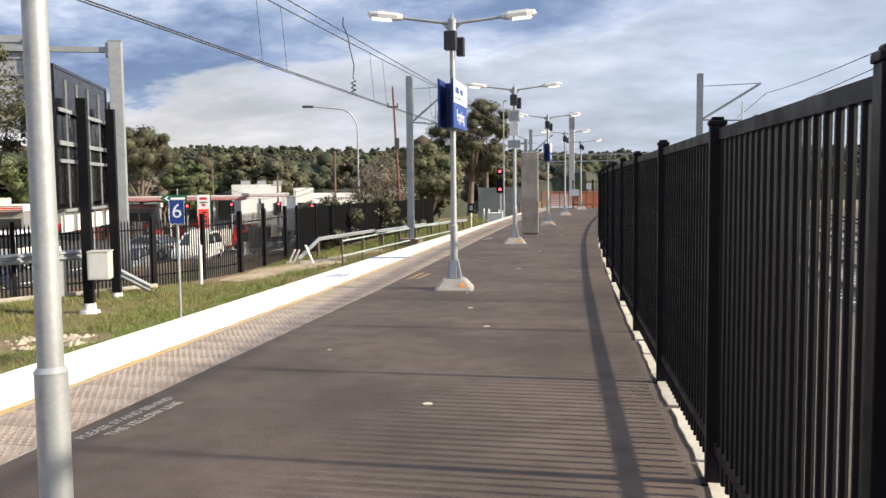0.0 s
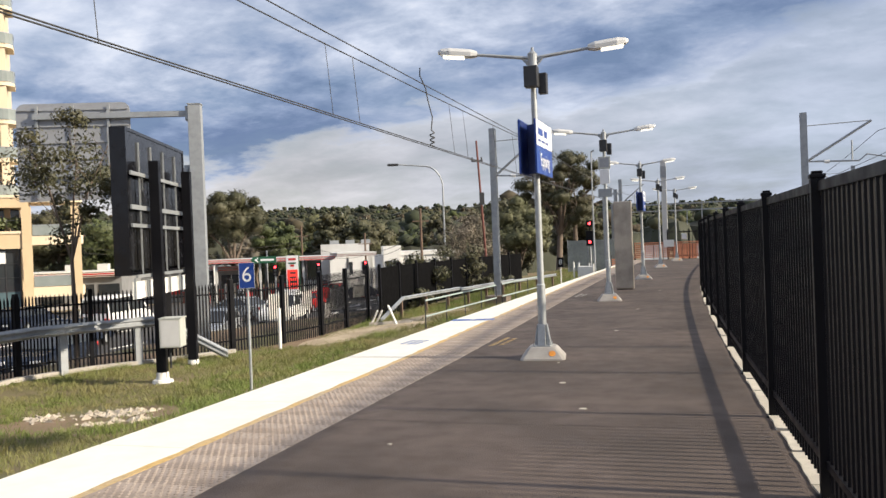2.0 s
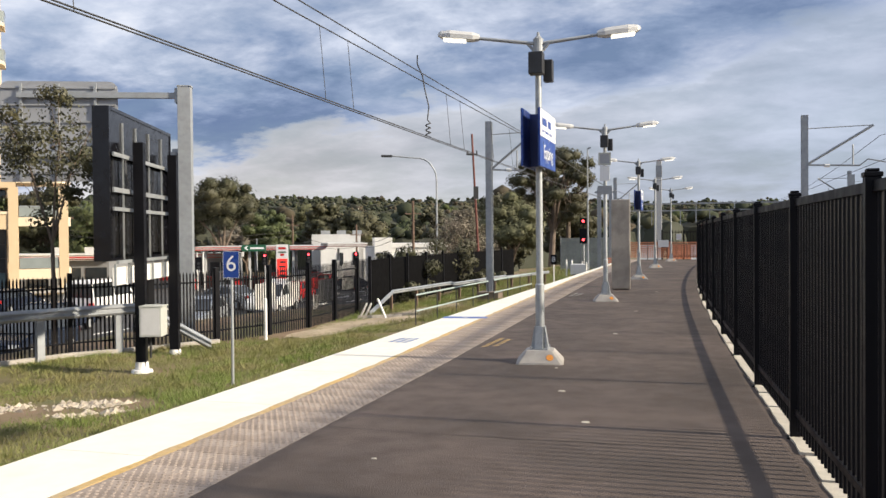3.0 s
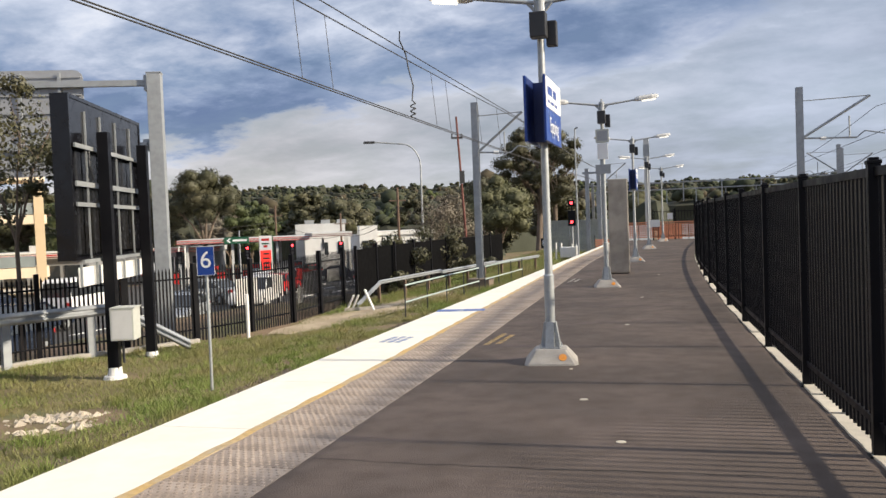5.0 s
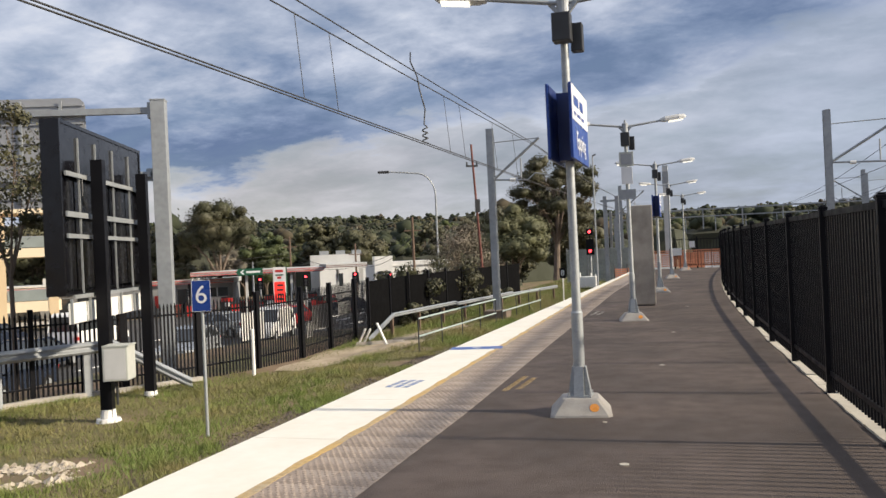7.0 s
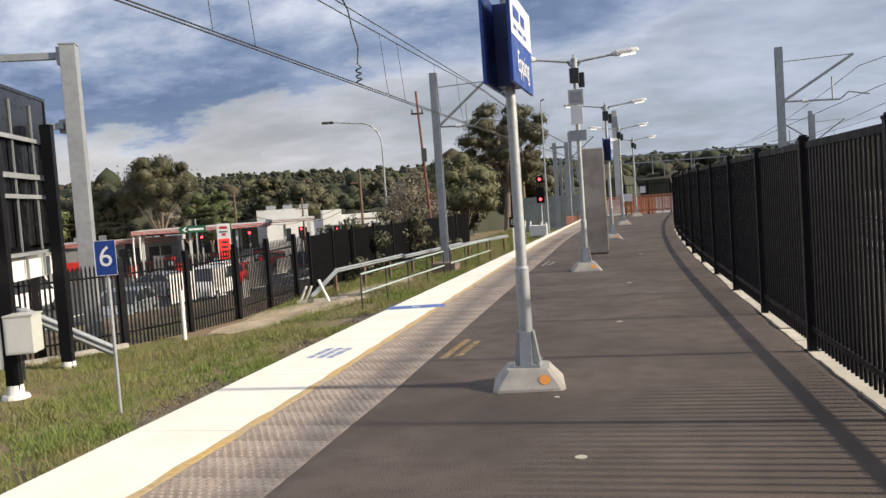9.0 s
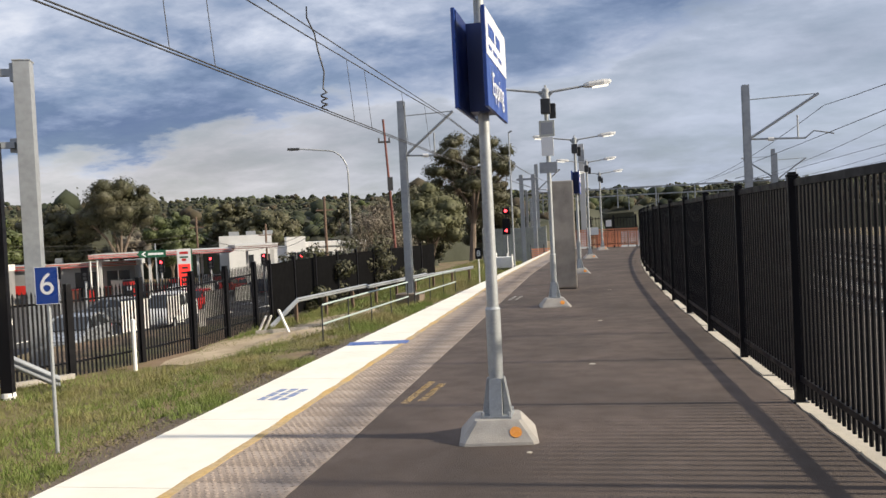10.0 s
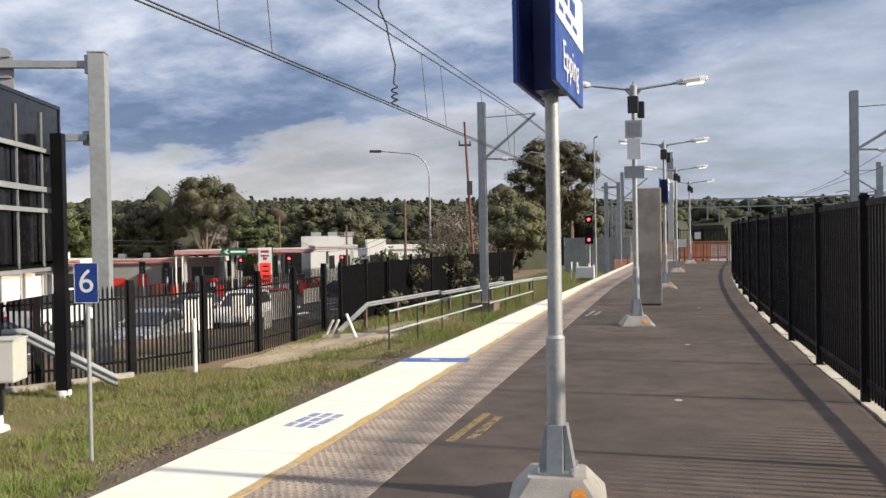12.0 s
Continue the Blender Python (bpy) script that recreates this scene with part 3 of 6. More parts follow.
def build_platform_pieces(root):
    """Edge slabs, tactile tiles and their studs."""
    y = START
    step = 1.86
    while y < END:
        y1 = min(y + step, END)
        def lft(v):
            return edge_x(v)
        def rgt(v):
            return asphalt_x(v) - 0.802
        part("edge_slab", strip(lft, rgt, 0.0, y + 0.003, y1 - 0.003, step / 3, "white_slab", 0.16), "", root)
        y += step
    tile = mesh_of(box(B(), -0.1795, 0.1795, -0.1805, 0.1805, -0.03, 0.0), "tile", "tile")
    k = 0
    y = START
    while y < END - 0.2:
        slope = math.degrees(math.atan(asphalt_x(y + 0.4) - asphalt_x(y))) / 0.4
        for c in range(2):
            part("tile", tile, "", root, m=pose(asphalt_x(y + 0.18) - 0.1815 - 0.363 * c, y + 0.183, 0.001 + 0.0015 * random.random(), 0, 0, -slope))
        y += 0.366
        k += 1
    # studs, in staggered rows
    v, f = [], []
    ring = [(math.cos(a), math.sin(a)) for a in [math.pi / 3 * i for i in range(6)]]
    row = 0
    yy = START + 6
    while yy < 24:
        for c in range(12):
            x = asphalt_x(yy) - 0.030 - 0.0575 * c - (0.025 if row % 2 else 0.0)
            b = len(v)
            v += [(x + 0.019 * p, yy + 0.019 * q, 0.0) for p, q in ring]
            v += [(x + 0.012 * p, yy + 0.012 * q, 0.0058) for p, q in ring]
            f += [(b + i, b + (i + 1) % 6, b + 6 + (i + 1) % 6, b + 6 + i) for i in range(6)]
            f += [(b + 6, b + 7, b + 8, b + 9), (b + 9, b + 10, b + 11, b + 6)]
        row += 1
        yy += 0.052
    studs = part("tactile_studs", soup("studs", v, f, "tile"), "", root, "raised round tactile studs")
    tagged(studs, kind="stuff")


def build_markings(root):
    # small flush covers in the asphalt
    disc = B()
    rod(disc, (0, 0, -0.01), (0, 0, 0.003), 0.035, n=14)
    disc = mesh_of(disc, "pale_concrete", "marker_disc")
    for x, y in ((1.241, -6.265), (1.17, -3.01), (0.773, -1.69), (0.83, 3.24), (0.86, 7.2), (0.95, -10.2), (1.0, 13.0), (0.49, -0.27), (-0.08, -4.5)):
        s = 0.55 if x < 0.7 else 1.0
        tagged(part("marker_disc", disc, "", None, m=pose(x, y, 0.001) @ Matrix.Diagonal((s, s, 1, 1))), "small pale round marker set in the asphalt", "marker", "markers in the asphalt")
    # a wandering crack across the paving
    for k, (y, x0, x1, drift) in enumerate(((-3.67, -0.8, 2.1, 0.04),)):
        rg = np.random.default_rng(300 + k)
        n = 44
        wander = np.cumsum(rg.normal(size=n + 1)) * 0.009
        v, f = [], []
        for i in range(n + 1):
            x = x0 + (x1 - x0) * i / n
            w = 0.0022 + 0.005 * rg.random()
            yy = y + drift * i / n + wander[i]
            v += [(x, yy - w, 0.0016), (x, yy + w, 0.0016)]
        f = [(2 * i, 2 * i + 2, 2 * i + 3, 2 * i + 1) for i in range(n)]
        part("crack", soup("crack", v, f, "grime_dark"), "", root, "dark crack across the paving")
    # words on the asphalt
    for y, mat, word_label in ((-6.9, "worn_white", "worn white safety words painted on asphalt"), (1.83, "yellow", "worn yellow safety words painted on asphalt"), (11.6, "worn_white", "worn white safety words painted on asphalt")):
        root2 = thing("painted_words", pose(asphalt_x(y) + 0.24, y, 0.0015, 0, 0, 90 - 2.0), word_label, "floor lettering", "safety words on the platform")
        part("upper_line", text_mesh("PLEASE STAND BEHIND", 0.098, mat), "", root2, m=pose(0, 0.085, 0))
        part("lower_line", text_mesh("THE YELLOW LINE", 0.098, mat), "", root2, m=pose(0, -0.045, 0))
    # blue stop line and unreadable words on the edge slabs
    root2 = thing("stop_line", pose(-2.1, 5.25, 0.001, 0, 0, 8), "blue stop line with white numeral across the white edge", "floor marking")
    part("stripe", box(B(), -0.40, 0.42, -0.16, 0.16, 0, 0.003), "stripe_blue", root2)
    part("numeral", text_mesh("6", 0.2, "white"), "", root2, m=pose(0, 0, 0.005, 0, 0, 60))
    root2 = thing("painted_notice", pose(-2.07, 1.75, 0.001, 0, 0, 86), "faded blue lettering bars on the white platform edge", "floor marking")
    for r, y in enumerate((0.11, 0.0, -0.11)):
        x = -0.24
        for w in ((0.13, 0.17, 0.12), (0.18, 0.11, 0.15), (0.1, 0.2, 0.13))[r]:
            part("bar", box(B(), x, x + w, y - 0.035, y + 0.035, 0, 0.003), "faded_blue", root2)
            x += w + 0.045


# ---- black picket fence along the platform ----
POSTS = [-3.15 + 2.2 * k for k in range(-5, 21)]


def build_fence():
    root = thing("picket_fence", pose(0, 0, 0), "tall black steel picket fence on a concrete kerb", "fence", "", "structure")
    post = B()
    box(post, -0.037, 0.037, -0.037, 0.037, 0, 1.79, 0.004)
    box(post, -0.043, 0.043, -0.043, 0.043, 1.79, 1.815, 0.006)
    box(post, -0.03, 0.03, -0.03, 0.03, 1.815, 1.832, 0.008)
    box(post, -0.06, 0.06, -0.055, 0.055, -0.01, 0.012)
    post = mesh_of(post, "black", "post")
    for y in POSTS:
        part("post", post, "", root, m=pose(fence_x(y), y, 0))
    picket = mesh_of(rod(B(), (0, 0, 0.06), (0, 0, 1.74), 0.0138, n=6), "black", "picket")
    far = B()
    for a, b in zip(POSTS, POSTS[1:]):
        xa, xb = fence_x(a) + 0.012, fence_x(b) + 0.012
        turn = -math.degrees(math.atan((xb - xa) / (b - a)))
        for z, h in ((0.20, 0.042), (1.745, 0.055)):
            part("rail", beam(B(), (xa, a, z), (xb, b, z), 0.04, h), "black", root)
        count = 20
        for k in range(1, count + 1):
            s = k / (count + 1)
            x, y = xa + (xb - xa) * s, a + (b - a) * s
            if -14 < y < 24:
                part("picket", picket, "", root, m=pose(x, y, 0, 0, 0, turn))
            elif y >= 24:
                box(far, x - 0.011, x + 0.011, y - 0.011, y + 0.011, 0.095, 1.74)
    tagged(part("far_pickets", far, "black", root), kind="stuff")
    kerb = thing("fence_kerb", pose(0, 0, 0), "pale concrete kerb strip below the black fence", "kerb", "", "structure")
    y = START
    while y < END:
        l = 0.5 + 0.65 * random.random()
        y1 = min(END, y + l)
        w = 0.028 * random.random()
        gap = 0.01 + 0.07 * random.random() ** 2
        q = random.random() * 6
        part("kerb_block", strip(lambda v: fence_x(v) - 0.022 - w - 0.008 * math.sin(v * 13.3 + q) * math.sin(v * 5.1), lambda v: fence_x(v) + 0.14, 0.006 + 0.014 * random.random(), y + gap, y1 - 0.006, 0.1, "pale_concrete", 0.3), "", kerb)
        y = y1


# ---- platform lamps ----
def build_lamp_post():
    root = thing("platform_lamp", pose(0.225, 0.18, 0), "galvanised twin-arm platform lamp post on a concrete footing", "lamp post", "platform lamps")
    bm = B()
    prof = [(0.28, 0.0), (0.275, 0.02), (0.165, 0.155)]
    rings = []
    for h, z in prof:
        c = h * 0.14
        rings.append([bm.verts.new((px, py, z)) for px, py in ((-h + c, -h), (h - c, -h), (h, -h + c), (h, h - c), (h - c, h), (-h + c, h), (-h, h - c), (-h, -h + c))])
    for a, b in zip(rings, rings[1:]):
        for i in range(8):
            bm.faces.new((a[i], a[(i + 1) % 8], b[(i + 1) % 8], b[i]))
    bm.faces.new(rings[-1])
    part("footing", bm, "concrete", root, "chipped concrete footing", m=pose(0, 0, 0, 0, 0, 8))
    bm = B()
    rod(bm, (0.12, -0.222, 0.076), (0.12, -0.231, 0.083), 0.042, n=16)
    part("reflector", bm, "reflector", root, "round amber reflector", m=pose(0, 0, 0, 0, 0, 8))
    bm = B()
    box(bm, -0.11, 0.11, -0.11, 0.11, 0.155, 0.17)
    for a in (0, 90):
        q = Matrix.Rotation(radians(a), 4, "Z")
        for s in (-1, 1):
            pts = [(s * 0.105, 0.17), (s * 0.05, 0.17), (s * 0.05, 0.44), (s * 0.062, 0.44)]
            sub = B()
            prism(sub, pts, -0.045, 0.045, "x")
            sub.transform(q)
            me = bpy.data.meshes.new("t")
            sub.to_mesh(me)
            sub.free()
            bm.from_mesh(me)
            bpy.data.meshes.remove(me)
    part("base_shoe", bm, "galv", root, "galvanised gusset shoe")
    for sx in (-1, 1):
        for sy in (-1, 1):
            part("anchor_bolt", rod(B(), (0.095 * sx, 0.095 * sy, 0.16), (0.095 * sx, 0.095 * sy, 0.20), 0.012, n=6), "galv_dull", root)
    part("lower_pole", rod(B(), (0, 0, 0.14), (0, 0, 0.95), 0.054, n=20), "galv", root, smooth=True)
    bm = B()
    rod(bm, (0, 0, 0.95), (0, 0, 0.97), 0.057, 0.043, n=20)
    rod(bm, (0, 0, 0.97), (0, 0, 3.86), 0.043, 0.036, n=20)
    part("upper_pole", bm, "galv", root, smooth=True)
    bm = B()
    rod(bm, (0, 0, 3.80), (0, 0, 3.98), 0.062, n=16)
    rod(bm, (0, 0, 3.98), (0, 0, 4.02), 0.062, 0.02, n=16)
    rod(bm, (0, 0, 4.02), (0, 0, 4.06), 0.018, n=8)
    for s in (-1, 1):
        beam(bm, (s * 0.05, 0, 3.84), (s * 0.12, 0, 3.925), 0.05, 0.04)
    part("head_bracket", bm, "galv_dull", root)
    for s in (-1, 1):
        tilt = pose(0, 0, 0, 0, 0, 11)
        arm = B()
        rod(arm, (s * 0.05, 0, 3.925), (s * 0.75, 0, 4.015), 0.024, 0.020, n=10)
        part("arm", arm, "galv_dull", root, smooth=True, m=tilt)
        shell = B()
        z = 4.02
        a = [(s * 0.70, 0.055, 0.035), (s * 0.78, 0.085, 0.055), (s * 1.05, 0.10, 0.06), (s * 1.16, 0.07, 0.045), (s * 1.20, 0.03, 0.02)]
        prev = None
        for x, hw, hh in a:
            zz = z + (abs(x) - 0.7) * 0.10
            ring = [shell.verts.new((x, hw * p, zz + hh * q)) for p, q in ((-1, -0.8), (1, -0.8), (1, 0.1), (0.65, 0.9), (-0.65, 0.9), (-1, 0.1))]
            if prev:
                for i in range(6):
                    shell.faces.new((prev[i], prev[(i + 1) % 6], ring[(i + 1) % 6], ring[i]))
            else:
                shell.faces.new(ring)
            prev = ring
        shell.faces.new(prev)
        bmesh.ops.recalc_face_normals(shell, faces=shell.faces)
        lum = part("luminaire", shell, "lamp_shell", root, "grey lamp housing", m=tilt)
        lens = B()
        obox(lens, (s * 1.00, 0, z - 0.028), (0.27, 0.13, 0.022), 0, 0, -s * 5.7)
        part("diffuser", lens, "lamp_glass", lum, "lit diffuser")
    bm = box(B(), -0.085, 0.085, -0.20, -0.04, 3.52, 3.79, 0.012)
    part("speaker", bm, "dark", root, "dark grey speaker box")
    bm = box(B(), 0.06, 0.17, -0.02, 0.10, 3.45, 3.72, 0.012)
    part("speaker", bm, "dark", root, "dark grey speaker box")
    for z in (3.58, 3.70):
        part("clamp", rod(B(), (0, 0, z), (0, 0, z + 0.03), 0.05, n=14), "galv_dull", root)
    root.scale = (1, 1, 0.97)
    return root


def build_station_sign(x, y, z0=2.31, z1=2.97):
    root = thing("station_sign", pose(x, y, 0), "two-sided blue and white station name sign on lamp post", "sign", "station name signs")
    for s in (-1, 1):
        xx = 0.10 * s
        mid = z0 + (z1 - z0) * 0.52
        board = part("board", box(B(), xx - 0.012, xx + 0.012, -0.53, 0.53, z0, z1, 0.004), "blue", root, "blue sign board")
        part("white_field", box(B(), xx + s * 0.012 - 0.002, xx + s * 0.012 + 0.004, -0.525, 0.525, mid, z1 - 0.006), "sign_white", board, "white upper field")
        turn = pose(xx + s * 0.0165, 0, z0 + (mid - z0) * 0.5, 90, 0, 90 * s)
        part("station_name", text_mesh("Epping", 0.23, "sign_white"), "", board, "white station name", m=turn)
        for row, (zz, h) in enumerate(((z1 - 0.14, 0.085), (z1 - 0.25, 0.03))):
            yy = -0.42
            for w in ((0.3, 0.22), (0.14, 0.2, 0.16))[row]:
                part("lettering_bar", box(B(), xx + s * 0.0165 - 0.001, xx + s * 0.0165 + 0.002, yy, yy + w, zz - h / 2, zz + h / 2), "blue", board)
                yy += w + 0.08
    # Blue backs get the darker navy in place of shade falling on them.
    for s in (-1, 1):
        part("inner_sheet", box(B(), s * 0.084 - 0.003, s * 0.084 + 0.003, -0.51, 0.51, z0 + 0.012, z1 - 0.012), "sign_shade_navy", root, "blue back of the board, darkened for shade")
    # Added dark filler round the pole, standing in for the shade there.
    part("core_channel", box(B(), -0.078, 0.078, -0.13, 0.13, z0 + 0.02, z1 - 0.02), "sign_shade_navy", root, "added dark blue filler round the pole for shade between boards")
    for zz in (z0 + 0.16, z1 - 0.16):
        part("bracket", box(B(), -0.09, 0.09, -0.03, 0.03, zz - 0.02, zz + 0.02), "galv_dull", root)
    return root


def build_info_panels(x, y):
    for z0, z1, w, mat, lab in ((3.08, 3.37, 0.14, "box_grey", "back of a grey aluminium notice board on lamp post"), (2.73, 3.07, 0.11, "sign_white", "white notice board clamped to the lamp post"), (2.42, 2.62, 0.16, "galv_dull", "small grey sign panel clamped to the lamp post")):
        root = thing("notice_board", pose(x, y, 0), lab, "sign", "notice boards on the lamp post")
        panel = part("panel", box(B(), -w, w, -0.075, -0.055, z0, z1, 0.004), mat, root)
        if mat == "box_grey":
            part("inner_field", box(B(), -w + 0.035, w - 0.035, -0.079, -0.076, z0 + 0.04, z1 - 0.04), "sign_grey", panel)
        part("bracket", box(B(), -0.05, 0.05, -0.055, 0.05, (z0 + z1) / 2 - 0.03, (z0 + z1) / 2 + 0.03), "galv_dull", root)


def build_steel_board():
    root = thing("steel_cabinet", pose(0.03, 13.5, 0, 0, 0, 2), "tall stained stainless steel cabinet standing on the platform", "cabinet")
    part("cabinet_body", box(B(), -0.25, 0.25, 0, 0.22, 0.02, 2.46, 0.03), "stainless", root)
    part("plinth", box(B(), -0.22, 0.22, 0.03, 0.2, 0, 0.03), "dark", root)


# ---- left verge ----
def build_number_sign():
    x, y = -6.4, 4.3
    z = float(ground_z(x, y))
    root = thing("number_sign", pose(x, y, z), "blue car-stop number six sign on a thin steel post", "sign")
    part("sign_post", rod(B(), (0, 0, -0.15), (0, 0, 2.50), 0.027, n=10), "galv", root)
    plate = part("plate", box(B(), -0.155, 0.155, -0.034, -0.028, 2.03, 2.535, 0.002), "blue", root, m=pose(0, 0, 0, 0, 0, 14))
    part("numeral", text_mesh("6", 0.42, "sign_white"), "", plate, "white numeral", m=pose(0, -0.036, 2.29, 90, 0, 0))
    bm = B()
    for x0, x1, z0, z1 in ((-0.155, 0.155, 2.03, 2.036), (-0.155, 0.155, 2.529, 2.535), (-0.155, -0.149, 2.03, 2.535), (0.149, 0.155, 2.03, 2.535)):
        box(bm, x0, x1, -0.0365, -0.0345, z0, z1)
    part("border", bm, "sign_white", plate)


def build_billboard():
    # seen from behind: length along the board is local x, its back looks along local -y
    a, b = Vector((-9.34, 4.3, 0)), Vector((-11.28, 9.53, 0))
    d = b - a
    ang = math.degrees(math.atan2(d.y, d.x))
    L = d.length
    root = thing("billboard", pose(a.x, a.y, 0, 0, 0, ang), "big black roadside display board seen from behind", "billboard")
    z0, z1 = 1.05, 4.26
    N = 0.62
    t = 0.34
    # local +y is away from the platform; the board's body
    part("face_panel", box(B(), N, L, t - 0.04, t, z0, z1), "panel", root)
    part("side_cheek", box(B(), N, N + 0.07, 0, t - 0.04, z0, z1), "panel", root)
    part("side_cheek", box(B(), L - 0.07, L, 0, t - 0.04, z0, z1), "panel", root)
    part("top_cheek", box(B(), N + 0.07, L - 0.07, 0, t - 0.04, z1 - 0.07, z1), "panel", root)
    part("bottom_cheek", box(B(), N + 0.07, L - 0.07, 0, t - 0.04, z0, z0 + 0.07), "panel", root)
    part("back_sheet", box(B(), N + 0.07, L - 0.07, 0.02, 0.04, z1 - 0.95, z1 - 0.07), "panel", root, "upper black back sheet")
    for x in (1.5, 2.45, 3.5, 4.6):
        part("upright", box(B(), x - 0.013, x + 0.013, -0.02, 0.015, z0 + 0.02, z1 - 0.25), "galv", root, "aluminium upright")
    for z, h in ((z1 - 0.98, 0.042), (z1 - 1.72, 0.05), (z1 - 2.12, 0.04)):
        part("crossbar", box(B(), N + 0.1, L - 0.1, -0.06, -0.022, z - h, z + h), "galv", root, "aluminium crossbar")
    for i, x in enumerate((N + 0.1, 1.53, 2.48, 3.53, 4.63)):
        x1 = (1.47, 2.42, 3.47, 4.57, L - 0.1)[i]
        part("panel", box(B(), x, x1, 0.10, 0.14, z0 + 0.12, z1 - 1.02), "panel", root)
    part("lower_bar", box(B(), N + 0.2, L - 0.1, -0.1, -0.05, z0 - 0.06, z0 + 0.01), "galv", root)
    for i in range(5):
        x = N + 0.15 + i * 0.94
        part("white_panel", box(B(), x, x + 0.86, 0.0, 0.02, z0 - 0.52, z0 - 0.14), "white", root, "white lower panel")
        part("hanger", box(B(), x + 0.02, x + 0.06, -0.05, -0.01, z0 - 0.52, z0 - 0.06), "galv", root)
    cable = B()
    pts = [Vector((1.6, -0.03, z1 - 1.0)), Vector((1.5, -0.06, z1 - 1.35)), Vector((1.72, -0.06, z1 - 1.6))]
    for p, q in zip(pts, pts[1:]):
        rod(cable, p, q, 0.012, n=6)
    part("cable", cable, "dark", root)
    for x, w in ((1.84, 0.10), (4.75, 0.10)):
        gx, gy = a.x + d.normalized().x * x, a.y + d.normalized().y * x
        g = float(ground_z(gx, gy))
        leg = part("leg", box(B(), x - w, x + w, -0.36, -0.14, g - 0.2, 3.62), "black", root, "black square steel leg")
        foot = B()
        f = 1.0 if x < 3 else 0.55
        rod(foot, (x, -0.25, g - 0.1), (x, -0.25, g + 0.07 * f), 0.28 * f, 0.22 * f, n=14)
        rod(foot, (x, -0.25, g + 0.07 * f), (x, -0.25, g + 0.24 * f), 0.15, 0.14, n=14)
        part("footing", foot, "white", leg, "white concrete footing")
    x = 1.54
    cab = thing("control_box", pose(a.x, a.y, 0, 0, 0, ang), "pale grey electrical box fixed to the board's leg", "electrical box")
    part("case", box(B(), x - 0.30, x + 0.20, -0.84, -0.37, -0.60, 0.04, 0.02), "box_grey", cab)
    part("case_lid", box(B(), x - 0.31, x + 0.21, -0.86, -0.37, 0.04, 0.065), "box_grey", cab)
    part("door_seam", box(B(), x - 0.304, x - 0.30, -0.80, -0.41, -0.56, 0.0), "lamp_shell", cab)
    part("conduit", rod(B(), (x + 0.1, -0.5, -1.1), (x + 0.1, -0.5, -0.62), 0.025, n=8), "dark", cab)


def build_gantry():
    root = thing("sign_gantry", pose(-13.2, 13.1, 0.64), "grey steel road-sign mast with a long arm", "sign gantry")
    part("mast", box(B(), -0.20, 0.20, -0.20, 0.20, -3.4, 5.55, 0.012), "galv_dull", root, m=pose(0, 0, 0, 0, 0, 24))
    part("mast_cap", box(B(), -0.215, 0.215, -0.215, 0.215, 5.55, 5.58), "galv_dull", root, m=pose(0, 0, 0, 0, 0, 24))
    part("flange", box(B(), -0.28, -0.20, -0.16, 0.16, 5.05, 5.50), "galv_dull", root, m=pose(0, 0, 0, 0, 0, 22))
    part("arm", box(B(), -5.0, -0.28, -0.085, 0.085, 5.2, 5.37), "galv_dull", root, m=pose(0, 0, 0, 0, 0, 22))
    part("arm", box(B(), -5.0, -0.28, -0.085, 0.085, 3.4, 3.55), "galv_dull", root, m=pose(0, 0, 0, 0, 0, 22))
    part("bracket", box(B(), -0.42, -0.2, -0.1, 0.1, 3.3, 3.65), "galv_dull", root)
    sign = thing("road_sign", pose(-16.75, 11.75, 0.38, 0, 0, 22), "grey ribbed back of a large road sign", "road sign")
    bm = B()
    w, z0, z1, c = 1.75, 2.9, 5.98, 0.25
    pts = [(-w, z0), (w, z0)] + [(w - c + c * math.cos(a), z1 - c + c * math.sin(a)) for a in (0, 0.5, 1.05, 1.57)] + [(-w + c - c * math.sin(a), z1 - c + c * math.cos(a)) for a in (0, 0.5, 1.05, 1.57)]
    prism(bm, pts, 0.0, 0.03, "y")
    part("plate", bm, "sign_grey", sign)
    for k in range(6):
        part("rib", box(B(), -w + 0.05, w - 0.05, -0.05, 0.0, z0 + 0.25 + k * 0.52, z0 + 0.30 + k * 0.52), "sign_grey", sign)
    for x in (-1.1, 0.0, 1.1):
        part("clamp_post", box(B(), x - 0.04, x + 0.04, -0.10, -0.05, z0 + 0.1, z1 - 0.08), "galv_dull", sign)


PALISADE = [(-14.0, -16), (-14.0, 4.5), (-13.85, 7.1), (-11.6, 10.2), (-10.6, 12.6), (-10.1, 14.9), (-10.05, 20.5), (-10.2, 25), (-9.9, 33), (-8.8, 44)]


def along(path, step):
    """Points every step metres along a plan line, with the heading."""
    out, left = [], 0.0
    for (x0, y0), (x1, y1) in zip(path, path[1:]):
        L = math.hypot(x1 - x0, y1 - y0)
        s = left
        while s < L:
            out.append((x0 + (x1 - x0) * s / L, y0 + (y1 - y0) * s / L, math.degrees(math.atan2(y1 - y0, x1 - x0))))
            s += step
        left = s - L
    return out


